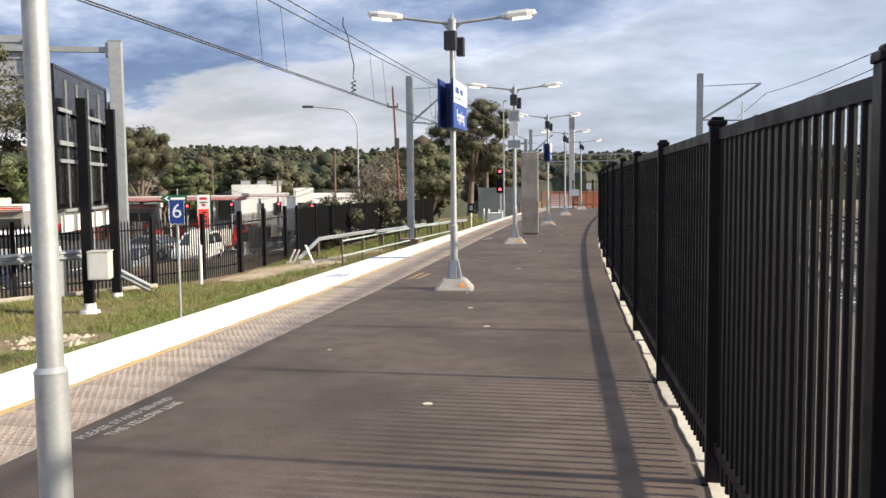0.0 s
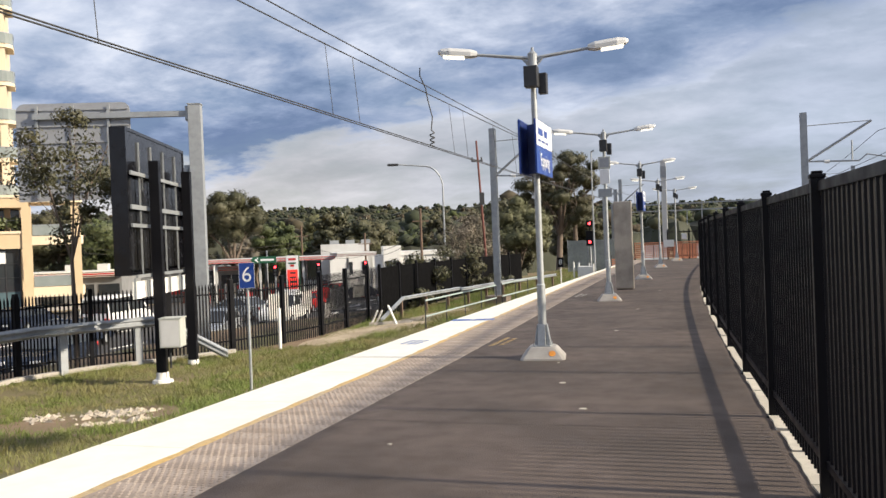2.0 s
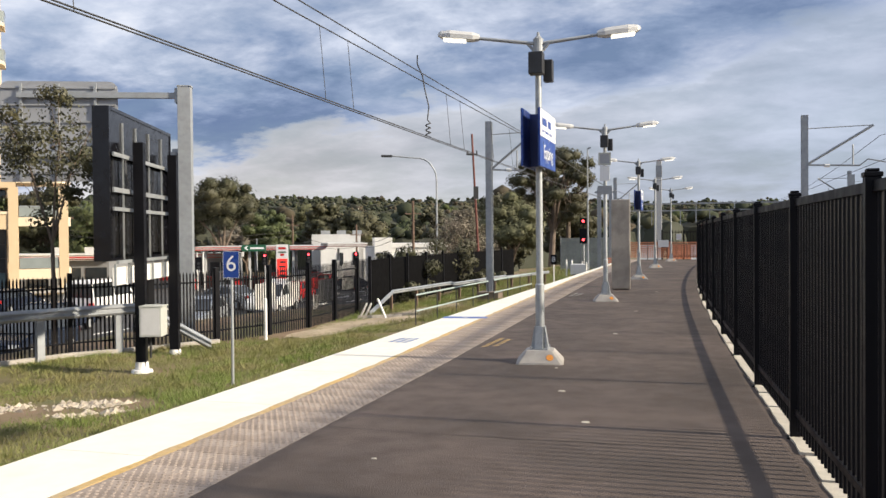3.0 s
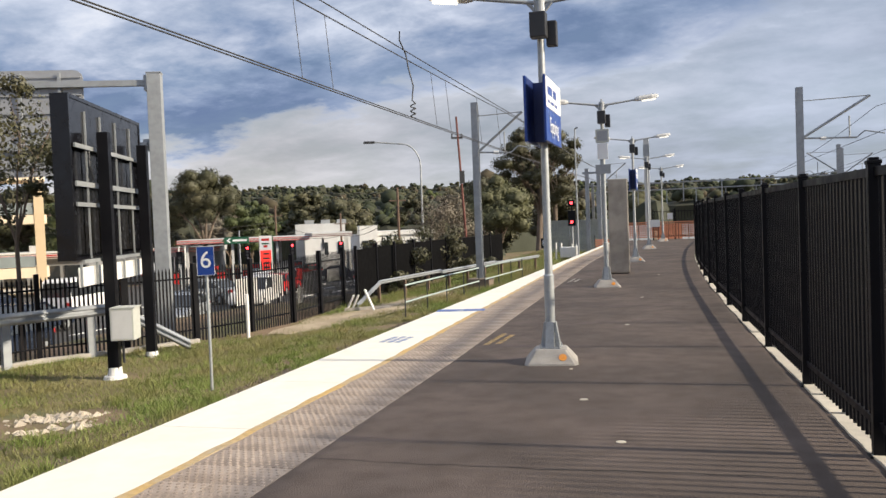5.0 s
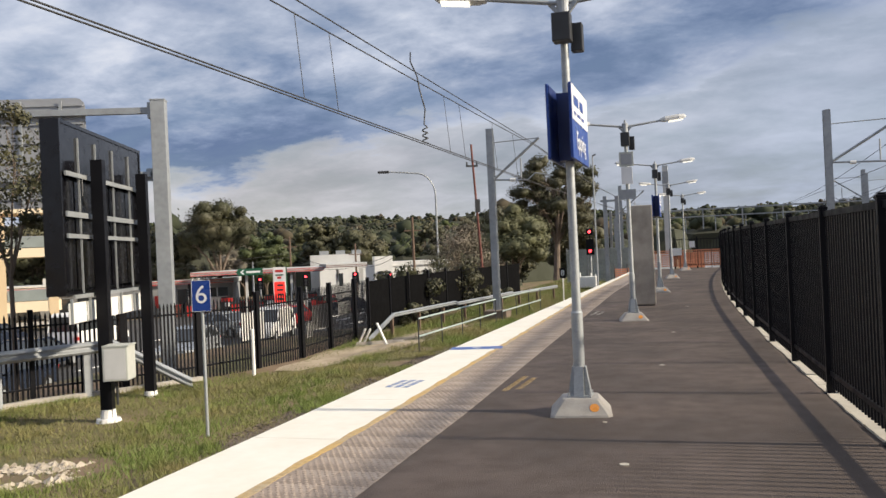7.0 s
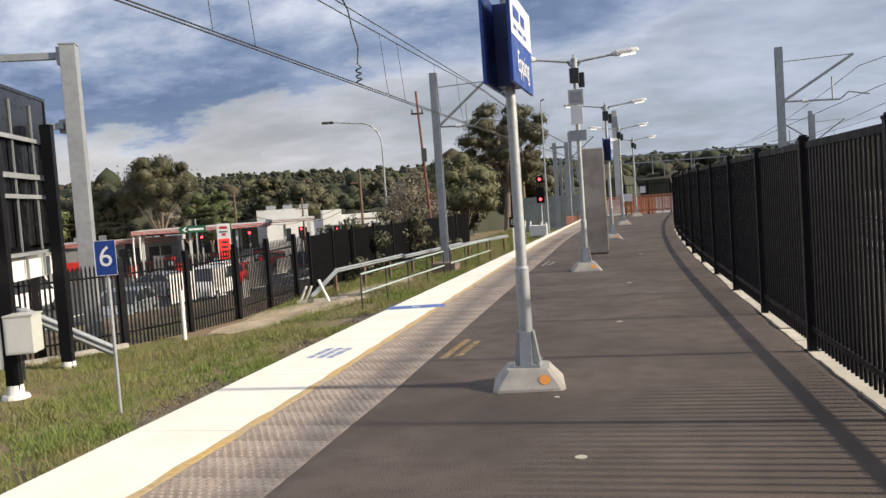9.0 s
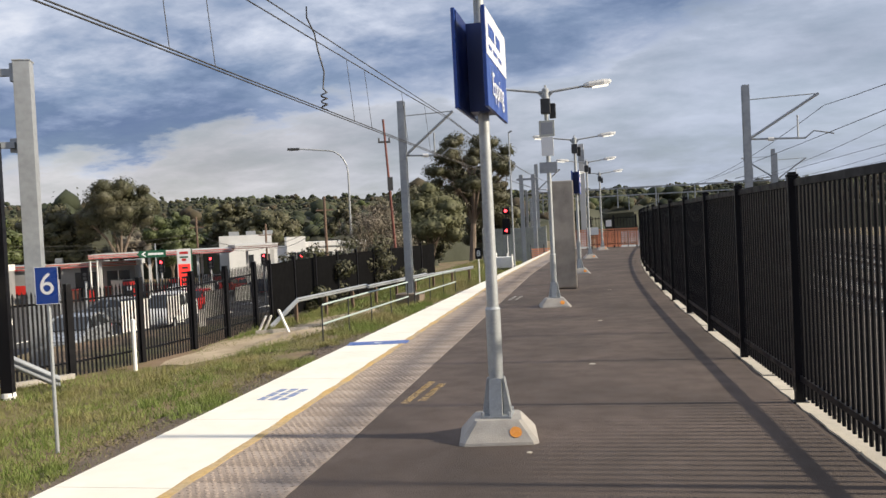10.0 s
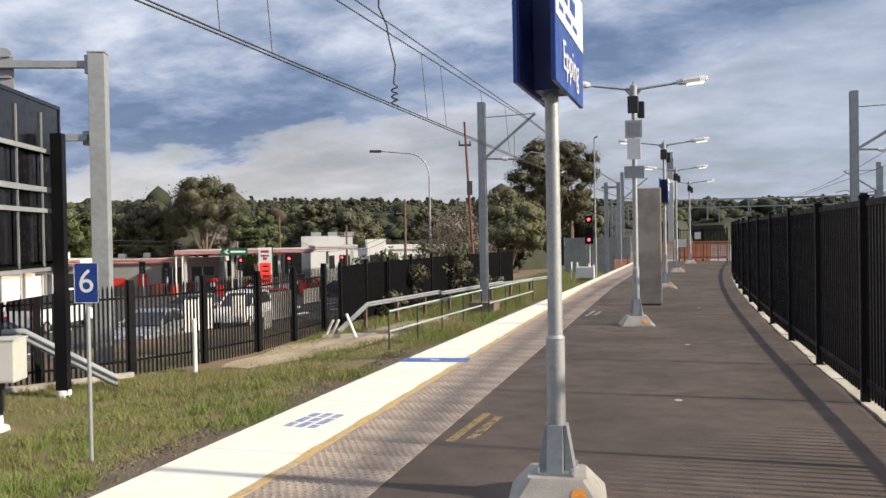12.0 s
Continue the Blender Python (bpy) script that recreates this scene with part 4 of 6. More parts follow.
def build_palisade():
    root = thing("palisade_fence", pose(0, 0, 0), "black steel palisade fence with pointed pales", "fence", "", "structure")
    pale = B()
    prism(pale, [(-0.024, -0.05), (0.024, -0.05), (0.024, 1.93), (0.0, 2.02), (-0.024, 1.93)], -0.006, 0.006, "y")
    pale = mesh_of(pale, "black", "pale")
    post = mesh_of(box(B(), -0.055, 0.055, -0.05, 0.05, -0.1, 2.10, 0.008), "black", "post")
    heavy = mesh_of(box(B(), -0.065, 0.065, -0.065, 0.065, -0.1, 2.12, 0.008), "black", "post")
    pts = along(PALISADE[:7], 0.106)
    for k, (x, y, a) in enumerate(pts):
        z = float(ground_z(x, y))
        if k % 19 == 0:
            part("post", heavy if y > 8 else post, "", root, m=pose(x, y, z, 0, 0, a))
        elif y > -9:
            part("pale", pale, "", root, m=pose(x, y, z, 0, 0, a))
    rails = along(PALISADE[:7], 0.106 * 19)
    for (xa, ya, _), (xb, yb, _) in zip(rails, rails[1:]):
        for h in (0.32, 1.72):
            part("rail", beam(B(), (xa, ya, float(ground_z(xa, ya)) + h), (xb, yb, float(ground_z(xb, yb)) + h), 0.03, 0.045), "black", root)
    # far stretch hung with black cloth
    far = thing("screened_fence", pose(0, 0, 0), "fence hung with black shade cloth beside the track", "fence", "", "structure")
    pts = along(PALISADE[6:], 2.4)
    for (xa, ya, a), (xb, yb, _) in zip(pts, pts[1:]):
        za, zb = float(ground_z(xa, ya)), float(ground_z(xb, yb))
        part("cloth_panel", beam(B(), (xa, ya, za + 1.0), (xb, yb, zb + 1.0), 0.015, 1.9), "cloth", far)
        part("post", post, "", far, m=pose(xa, ya, za, 0, 0, a))
    # notice boards on the palisade
    for xa, ya, xb, yb, z0, z1 in ((-10.58, 12.66, -10.39, 13.56, -0.64, 0.12), (-10.24, 14.25, -10.13, 14.76, -0.44, 0.10), (-10.09, 16.05, -10.08, 17.5, -0.68, 0.07), (-10.07, 17.93, -10.06, 19.02, -0.39, 0.04), (-10.09, 15.58, -10.09, 16.0, -0.88, -0.40)):
        turn = math.degrees(math.atan2(yb - ya, xb - xa))
        w = math.hypot(xb - xa, yb - ya)
        ob = part("notice_board", box(B(), 0, w, 0.02, 0.035, z0, z1, 0.004), "white", None, m=pose(xa, ya, 0, 0, 0, turn))
        tagged(ob, "white notice board tied behind the palisade pales", "sign", "notices on the fence")
    kerb = thing("concrete_edging", pose(0, 0, 0), "low concrete edging under the palisade fence", "kerb", "", "structure")
    e = along([(p[0] + 0.28, p[1] - 0.05) for p in PALISADE[:5]], 2.0)
    for (xa, ya, _), (xb, yb, _) in zip(e, e[1:]):
        part("edging_block", beam(B(), (xa, ya, float(ground_z(xa, ya)) + 0.03), (xb, yb, float(ground_z(xb, yb)) + 0.03), 0.16, 0.16), "concrete", kerb)


def w_beam(a, b, tall=1.0):
    """A corrugated barrier rail from a to b."""
    a, b = Vector(a), Vector(b)
    d = b - a
    side = Vector((d.y, -d.x, 0)).normalized()
    prof = [(0.0, 0.14), (0.03, 0.125), (0.075, 0.08), (0.075, 0.055), (0.015, 0.015), (0.015, -0.015), (0.075, -0.055), (0.075, -0.08), (0.03, -0.125), (0.0, -0.14)]
    bm = B()
    rows = []
    prof = [(s, z * tall) for s, z in prof]
    for p in (a, b):
        rows.append([bm.verts.new(p + side * s + Vector((0, 0, z))) for s, z in prof] + [bm.verts.new(p + side * (s - 0.008) + Vector((0, 0, z))) for s, z in reversed(prof)])
    n = len(rows[0])
    for i in range(n):
        bm.faces.new((rows[0][i], rows[0][(i + 1) % n], rows[1][(i + 1) % n], rows[1][i]))
    bm.faces.new(rows[0])
    bm.faces.new(rows[1][::-1])
    bmesh.ops.recalc_face_normals(bm, faces=bm.faces)
    return bm


def build_guardrails():
    root = thing("guard_rail", pose(0, 0, 0), "galvanised steel roadside barrier ending in the grass", "guard rail")
    line = [(-13.5, -15), (-13.5, -7), (-13.5, 1), (-13.45, 6.2), (-12.25, 8.7), (-11.9, 9.1)]
    for (xa, ya), (xb, yb) in zip(line, line[1:]):
        part("beam", w_beam((xa, ya, -0.31), (xb, yb, -0.31)), "galv_dull", root)
    part("end_beam", w_beam((-11.9, 9.1, -0.31), (-10.5, 10.1, -1.36)), "galv_dull", root, "barrier end dropping to the ground")
    for x, y, a in along(line, 2.0):
        z = float(ground_z(x, y))
        part("post", box(B(), -0.09, 0.09, -0.08, 0.08, -0.2, 1.12), "galv_dull", root, m=pose(x - 0.12, y, z, 0, 0, a))
    # second barrier by the far end of the verge
    root = thing("guard_rail", pose(0, 0, 0), "galvanised steel barrier with a bent-down end", "guard rail")
    line = [(-8.95, 20.0), (-8.1, 25.0), (-7.1, 31), (-5.8, 36)]
    part("end_beam", w_beam((-9.35, 18.6, -1.30), (-8.95, 20.0, -0.58), 0.55), "galv_dull", root)
    for (xa, ya), (xb, yb) in zip(line, line[1:]):
        part("beam", w_beam((xa, ya, -0.58), (xb, yb, -0.52), 0.55), "galv_dull", root)
    for x, y, a in along(line, 2.0):
        z = float(ground_z(x, y))
        part("post", box(B(), -0.035, 0.035, -0.05, 0.05, -0.2, 0.68), "timber", root, m=pose(x - 0.05, y, z, 0, 0, a))


def build_handrails():
    for y0, y1, x0, x1 in ((15.0, 22.6, -6.35, -5.9), (23.4, 29.5, -5.85, -5.5)):
        root = thing("handrail", pose(0, 0, 0), "pale green two-rail tube handrail standing in the grass", "handrail", "verge handrails")
        n = max(2, int((y1 - y0) / 1.55))
        pts = [(x0 + (x1 - x0) * k / n, y0 + (y1 - y0) * k / n) for k in range(n + 1)]
        for x, y in pts:
            z = float(ground_z(x, y))
            part("post", rod(B(), (x, y, z - 0.2), (x, y, z + 0.98), 0.02, n=8), "dark", root)
        for (xa, ya), (xb, yb) in zip(pts, pts[1:]):
            for h in (0.95, 0.45):
                part("rail", rod(B(), (xa, ya, float(ground_z(xa, ya)) + h), (xb, yb, float(ground_z(xb, yb)) + h), 0.027, n=8), "rail_paint", root)
    # white trestle and marker post
    z = float(ground_z(-8.8, 17.8))
    root = thing("road_trestle", pose(-8.8, 17.8, z, 0, 0, 20), "fallen white road barrier trestle lying in grass", "trestle")
    beam_a = [((0.42, -0.25, -0.05), (0.1, 0.0, 0.72)), ((-0.55, 0.1, 0.0), (-0.28, 0.0, 0.55)), ((-0.38, 0.12, 0.0), (-0.12, 0.0, 0.55))]
    for p, q in beam_a:
        part("leg", beam(B(), p, q, 0.07, 0.05), "white", root)
    part("board", beam(B(), (-0.6, 0.05, 0.06), (0.95, 0.1, 0.08), 0.06, 0.14), "concrete", root)
    z = float(ground_z(-9.9, 12.0))
    root = thing("marker_post", pose(-9.9, 12.0, z), "white plastic marker post in the grass", "marker post")
    bm = B()
    rod(bm, (0, 0, -0.1), (0, 0, 1.18), 0.048, n=12)
    rod(bm, (0, 0, 1.18), (0, 0, 1.21), 0.048, 0.03, n=12)
    part("post", bm, "white", root)


def build_masts():
    def h_section(name, root, z0, z1, w=0.26):
        a, t, c = w / 2, 0.03, 0.02
        outline = [(-a, -a), (a, -a), (a, -a + t), (c, -a + t), (c, a - t), (a, a - t), (a, a), (-a, a), (-a, a - t), (-c, a - t), (-c, -a + t), (-a, -a + t)]
        bm = prism(B(), outline, z0, z1, "z")
        return part(name, bm, "galv_dull", root)

    def mast(x, y, top, side, reach):
        z = float(ground_z(x, y)) if x < 0 else -1.04
        root = thing("overhead_mast", pose(x, y, 0), "galvanised steel overhead-wire mast with cantilever arm", "mast", "overhead-wire masts")
        h_section("column", root, z, top)
        part("footing", box(B(), -0.46, 0.46, -0.46, 0.46, z - 0.3, z + 0.40, 0.03), "old_concrete", root, "brown-stained concrete footing")
        for name, p, q, r in (("top_tie", (0, 0, top - 0.55), (side * reach, 0, top - 0.50), 0.02), ("strut", (side * 0.1, 0, top - 2.0), (side * reach, 0, top - 0.50), 0.052), ("bracket_tube", (side * 0.1, 0, top - 2.02), (side * (reach - 0.5), 0, top - 2.10), 0.036)):
            part(name, rod(B(), p, q, r, n=8), "galv_dull", root)
        part("insulator", rod(B(), (side * 0.75, 0, top - 2.06), (side * 0.95, 0, top - 2.07), 0.07, n=10), "white", root)
        bm = B()
        pts = [(side * (reach - 0.5), 0, top - 2.10), (side * (reach - 0.2), 0, top - 1.85), (side * (reach + 0.5), 0, top - 2.0)]
        for p, q in zip(pts, pts[1:]):
            rod(bm, p, q, 0.026, n=6)
        part("registration_arm", bm, "galv_dull", root)
        part("hanger", rod(B(), (side * (reach - 0.75), 0, top - 2.05), (side * (reach - 0.75), 0, top - 1.25), 0.032, n=6), "galv_dull", root)

    mast(-6.4, 25.0, 6.3, 1, 1.95)
    mast(6.2, 27.6, 6.29, 1, 2.55)
    mast(-4.6, 62, 6.2, 1, 1.9)
    mast(12.9, 60, 6.1, -1, 2.2)
    mast(13.6, 63, 6.0, 1, 2.2)
    for y, x0, x1 in ((51, -4.7, -3.9), (78, -7.0, 16.0), (104, -9.0, 24.0)):
        root = thing("wire_portal", pose(0, y, 0), "steel portal frame carrying overhead wires across tracks", "gantry", "wire portals")
        for x in (x0, x1):
            part("column", box(B(), x - 0.13, x + 0.13, -0.13, 0.13, -1.3, 4.8), "galv_dull", root)
        part("crossbeam", box(B(), x0 - 0.3, x1 + 0.3, -0.08, 0.08, 4.42, 4.56), "galv_dull", root)
        k = 0
        x = x0 + 1.6
        while x < x1:
            part("drop_tube", rod(B(), (x, 0, 4.4), (x, 0, 2.6), 0.06, n=8), "galv_dull", root)
            x += 3.6
    root = thing("tall_mast", pose(-0.9, 58.4, -1.0), "pale tall communications mast behind the platform", "mast")
    part("column", box(B(), -0.20, 0.20, -0.2, 0.2, 0, 8.25), "lamp_shell", root)
    part("antenna_band", box(B(), -0.23, 0.23, -0.23, 0.23, 6.9, 7.8), "galv_dull", root)
    root = thing("thin_pole", pose(-4.2, 40.5, -1.15), "thin steel lighting pole beside the track", "pole")
    part("shaft", rod(B(), (0, 0, 0), (0, 0, 7.7), 0.055, 0.035, n=8), "galv_dull", root)
    part("tip", rod(B(), (0, 0, 7.7), (0.18, 0, 7.78), 0.05, n=8), "galv_dull", root)


def wire(name, pts, r, label, group):
    cu = bpy.data.curves.new(name, "CURVE")
    cu.dimensions, cu.bevel_depth, cu.bevel_resolution = "3D", r, 1
    s = cu.splines.new("POLY")
    s.points.add(len(pts) - 1)
    for p, c in zip(s.points, pts):
        p.co = (*c, 1)
    cu.materials.append(M["wire"])
    ob = new(name, cu)
    tagged(ob, label, "overhead wire", group)
    return ob


def sag(a, b, drop, n=14):
    a, b = Vector(a), Vector(b)
    return [a.lerp(b, k / n) - Vector((0, 0, 4 * drop * (k / n) * (1 - k / n))) for k in range(n + 1)]


def build_wires():
    lab = "dark copper overhead wire above the former track"
    # the pair of contact wires and the pair of carriers beside the platform
    for dx in (-0.05, 0.05):
        wire("contact_wire", [(-4.3 + dx, -40, 4.05), (-4.36 + dx, -10, 4.0), (-4.5 + dx, 25, 3.98), (-4.2 + dx, 52, 3.98), (-4.2, 104, 4.0)], 0.011, lab, "overhead wires")
    for pts in (((-40, 5.72), (-14, 5.48), (3.5, 5.37), (10, 5.38), (17, 5.41), (25, 5.47)), ((-40, 6.1), (-14, 5.78), (4, 5.61), (10, 5.58), (17, 5.55), (25, 5.52))):
        wire("carrier_wire", [(-4.55, y, z) for y, z in pts] + sag((-4.55, 25.0, pts[-1][1]), (-4.2, 78, 5.3), 0.4)[1:], 0.012, lab, "overhead wires")
    for y in (-4.0, -2.2, 4.3, 5.6, 12.4, 13.8, 17.5, 20.5):
        wire("dropper", [(-4.42, y, 4.0), (-4.55, y + 0.03, 5.39)], 0.006, "thin dropper hanging between overhead wires", "droppers")
    coil = [(-4.43 + 0.06 * math.cos(q * 0.9), 10.42 + 0.06 * math.sin(q * 0.9), 3.98 + 0.017 * q) for q in range(22)]
    wire("jumper_cable", coil + [(-4.44, 10.4, 4.42), (-4.40, 10.4, 4.75), (-4.50, 10.37, 5.2), (-4.54, 10.35, 5.5), (-4.60, 10.1, 5.78), (-4.54, 9.95, 5.95)], 0.016, "twisted black jumper cable between overhead wires", "droppers")
    for x in (8.4, 12.4, 16.4):
        wire("contact_wire", [(x, -40, 4.1), (x, 28, 4.1), (x, 104, 4.1)], 0.011, "overhead wire above the running track", "running-track wires")
        wire("carrier_wire", sag((x + 0.5, -30, 5.9), (x + 0.7, 28.3, 5.42), 0.95) + sag((x + 0.7, 28.3, 5.42), (x, 104, 5.6), 1.15)[1:], 0.012, "overhead wire above the running track", "running-track wires")


def build_platform_end():
    z = -1.1
    root = thing("rail_signal", pose(-5.95, 52, -1.15), "black rail signal on a post showing red lights", "rail signal")
    part("post", rod(B(), (0, 0, 0), (0, 0, 2.2), 0.07, n=10), "galv_dull", root)
    part("head", box(B(), -0.27, 0.27, -0.12, 0.08, 2.0, 3.1, 0.02), "black", root)
    part("upper_head", box(B(), -0.24, 0.24, -0.1, 0.06, 3.38, 3.85, 0.02), "black", root)
    part("link", rod(B(), (0, 0, 3.1), (0, 0, 3.38), 0.05, n=8), "black", root)
    part("ladder", box(B(), 0.16, 0.2, 0.1, 0.13, 0, 3.0), "galv_dull", root)
    for h in (2.27, 3.62):
        bm = B()
        rod(bm, (0, -0.15, h), (0, -0.105, h), 0.10, n=14)
        lens = part("red_lens", bm, "red_lens", root, "lit red lens")
        part("hood", box(B(), -0.14, 0.14, -0.3, -0.12, h + 0.125, h + 0.14), "black", lens)
    root = thing("mesh_screen", pose(-7.9, 54, -1.2), "green-grey mesh screen fence behind the rail signal", "fence")
    for k in range(3):
        x0 = k * 1.5
        part("screen_cloth", box(B(), x0 + 0.03, x0 + 1.47, 0.012, 0.02, 0.1, 2.45), "green_mesh", root)
        bm = B()
        for i in range(13):
            box(bm, x0 + i * 0.12, x0 + 0.02 + i * 0.12, -0.01, 0.01, 0.1, 2.45)
        for i in range(10):
            box(bm, x0, x0 + 1.48, -0.006, 0.006, 0.1 + i * 0.25, 0.12 + i * 0.25)
        part("mesh_panel", bm, "galv_dull", root)
    for k in range(4):
        part("post", rod(B(), (k * 1.5 - 0.02, 0, 0), (k * 1.5 - 0.02, 0, 2.55), 0.03, n=8), "galv_dull", root)
    root = thing("small_number_sign", pose(-5.0, 33, -1.2), "small dark number sign on a short post", "sign")
    part("post", rod(B(), (0, 0, 0), (0, 0, 1.3), 0.03, n=8), "white", root)
    part("plate", box(B(), -0.15, 0.15, -0.05, -0.035, 1.2, 1.7), "black", root)
    part("numeral", text_mesh("8", 0.38, "sign_white"), "", root, m=pose(0, -0.052, 1.45, 90, 0, 0))
    for x, y, h in ((-6.0, 44.0, 1.05), (-5.75, 44.6, 1.0), (-5.2, 45.5, 0.9), (-4.7, 43.6, 0.9)):
        root = thing("bollard", pose(x, y, -1.12), "white marker bollard beside the platform end", "bollard", "bollards")
        part("post", rod(B(), (0, 0, 0), (0, 0, h), 0.05, n=10), "white", root)
    root = thing("equipment_case", pose(-5.2, 44.2, -1.12), "low white trackside equipment case", "equipment case")
    part("case", box(B(), -0.55, 0.55, -0.3, 0.3, 0.1, 0.75, 0.03), "white", root)
    part("stand", box(B(), -0.45, 0.45, -0.2, 0.2, 0, 0.1), "dark", root)
    # orange barrier mesh over the platform's end
    root = thing("orange_barrier", pose(0, 40.8, 0), "orange plastic safety mesh tied across the platform end", "barrier")
    for k in range(9):
        x = -1.9 + k * 0.55
        part("picket", rod(B(), (x, 0, 0), (x, 0, 1.15), 0.02, n=6), "dark", root)
    for j in range(8):
        part("strand", box(B(), -1.9, 2.5, -0.012, 0.012, 0.14 + j * 0.12, 0.19 + j * 0.12), "orange", root)
    for k in range(36):
        x = -1.88 + k * 0.122
        part("cross_strand", box(B(), x, x + 0.034, -0.016, 0.016, 0.14, 1.0), "orange", root)
    for x, y, w, c in ((-0.9, 44.5, 1.5, "white"), (0.9, 46.0, 1.6, "orange"), (2.2, 44.0, 1.2, "white")):
        block = thing("water_barrier", pose(x, y, -0.1), "plastic road barrier block beyond the platform end", "road barrier", "barrier blocks")
        part("shell", prism(B(), [(-0.22, 0.0), (0.22, 0.0), (0.1, 0.5), (0.08, 0.9), (-0.08, 0.9), (-0.1, 0.5)], -w / 2, w / 2, "x"), c, block)
        part("foot", box(B(), -w / 2, w / 2, -0.2, 0.2, -1.1, 0.0), "concrete", block)
    root = thing("orange_barrier", pose(-3.2, 43, -1.1, 0, 0, 15), "orange plastic safety mesh beyond the platform", "barrier")
    for j in range(6):
        part("strand", box(B(), -0.3, 1.2, -0.012, 0.012, 0.5 + j * 0.12, 0.56 + j * 0.12), "orange", root)
    for k in range(3):
        part("picket", rod(B(), (-0.3 + k * 0.75, 0, 0), (-0.3 + k * 0.75, 0, 1.4), 0.03, n=6), "dark", root)
    root = thing("end_gate", pose(1.3, 41.3, 0), "black steel picket gate closing the platform end", "gate")
    for x in (-1.3, -0.1, 1.1):
        part("post", box(B(), x - 0.04, x + 0.04, -0.04, 0.04, 0, 1.75), "black", root)
    for zz in (0.2, 1.6):
        part("rail", box(B(), -1.3, 1.1, -0.02, 0.02, zz - 0.02, zz + 0.02), "black", root)
    for k in range(14):
        x = -1.2 + k * 0.165
        part("picket", box(B(), x - 0.012, x + 0.012, -0.012, 0.012, 0.1, 1.7), "black", root)
    part("notice", box(B(), -0.5, -0.2, -0.06, -0.045, 1.15, 1.5), "white", root, "white notice plate")
    tagged(part("notice_plate", box(B(), -0.35, 0.25, -0.01, 0.01, 0.75, 1.15), "white", None, m=pose(0.15, 40.5, 0.0)), "white notice plate hung on the orange mesh", "sign")


M["green_mesh"] = material("green_mesh_screen", (0.42, 0.45, 0.40), 0.8, spread=0.4)


# ---- trees ----
def leaf_cloud(centres, radii, count, size, rng, flat=0.75):
    """Small leaf faces laid over the outside of soft clumps: verts and quads."""
    k = rng.integers(0, len(centres), count)
    d = rng.normal(size=(count, 3))
    d /= np.linalg.norm(d, axis=1)[:, None] + 1e-9
    r = radii[k] * (0.55 + 0.55 * rng.random(count) ** 0.8)
    p = centres[k] + d * r[:, None] * np.array([1, 1, flat])
    face = d + 0.24 * rng.normal(size=(count, 3))
    a = np.cross(face, rng.normal(size=(count, 3)))
    a /= np.linalg.norm(a, axis=1)[:, None] + 1e-9
    b = np.cross(face, a)
    b /= np.linalg.norm(b, axis=1)[:, None] + 1e-9
    s = size * (0.6 + 0.8 * rng.random(count))[:, None]
    v = np.stack([p - a * s, p + b * s * 0.6, p + a * s, p - b * s * 0.6], 1).reshape(-1, 3)
    f = np.arange(count * 4).reshape(-1, 4)
    return v, f


def unit_lump(level):
    bm = B()
    bmesh.ops.create_icosphere(bm, subdivisions=level, radius=1.0)
    v = np.array([q.co[:] for q in bm.verts])
    f = np.array([[q.index for q in t.verts] for t in bm.faces])
    bm.free()
    return v, f


def lump_cloud(centres, radii, rng, flat=0.75, level=2, rough=0.22):
    """Knobbly inner masses of foliage, one a clump: verts and triangles."""
    uv, uf = unit_lump(level)
    n = len(centres)
    k = 1 + rough * rng.normal(size=(n, len(uv), 1))
    v = centres[:, None] + uv[None] * k * radii[:, None, None] * np.array([1, 1, flat])
    f = (np.arange(n)[:, None, None] * len(uv) + uf[None]).reshape(-1, 3)
    return v.reshape(-1, 3), f


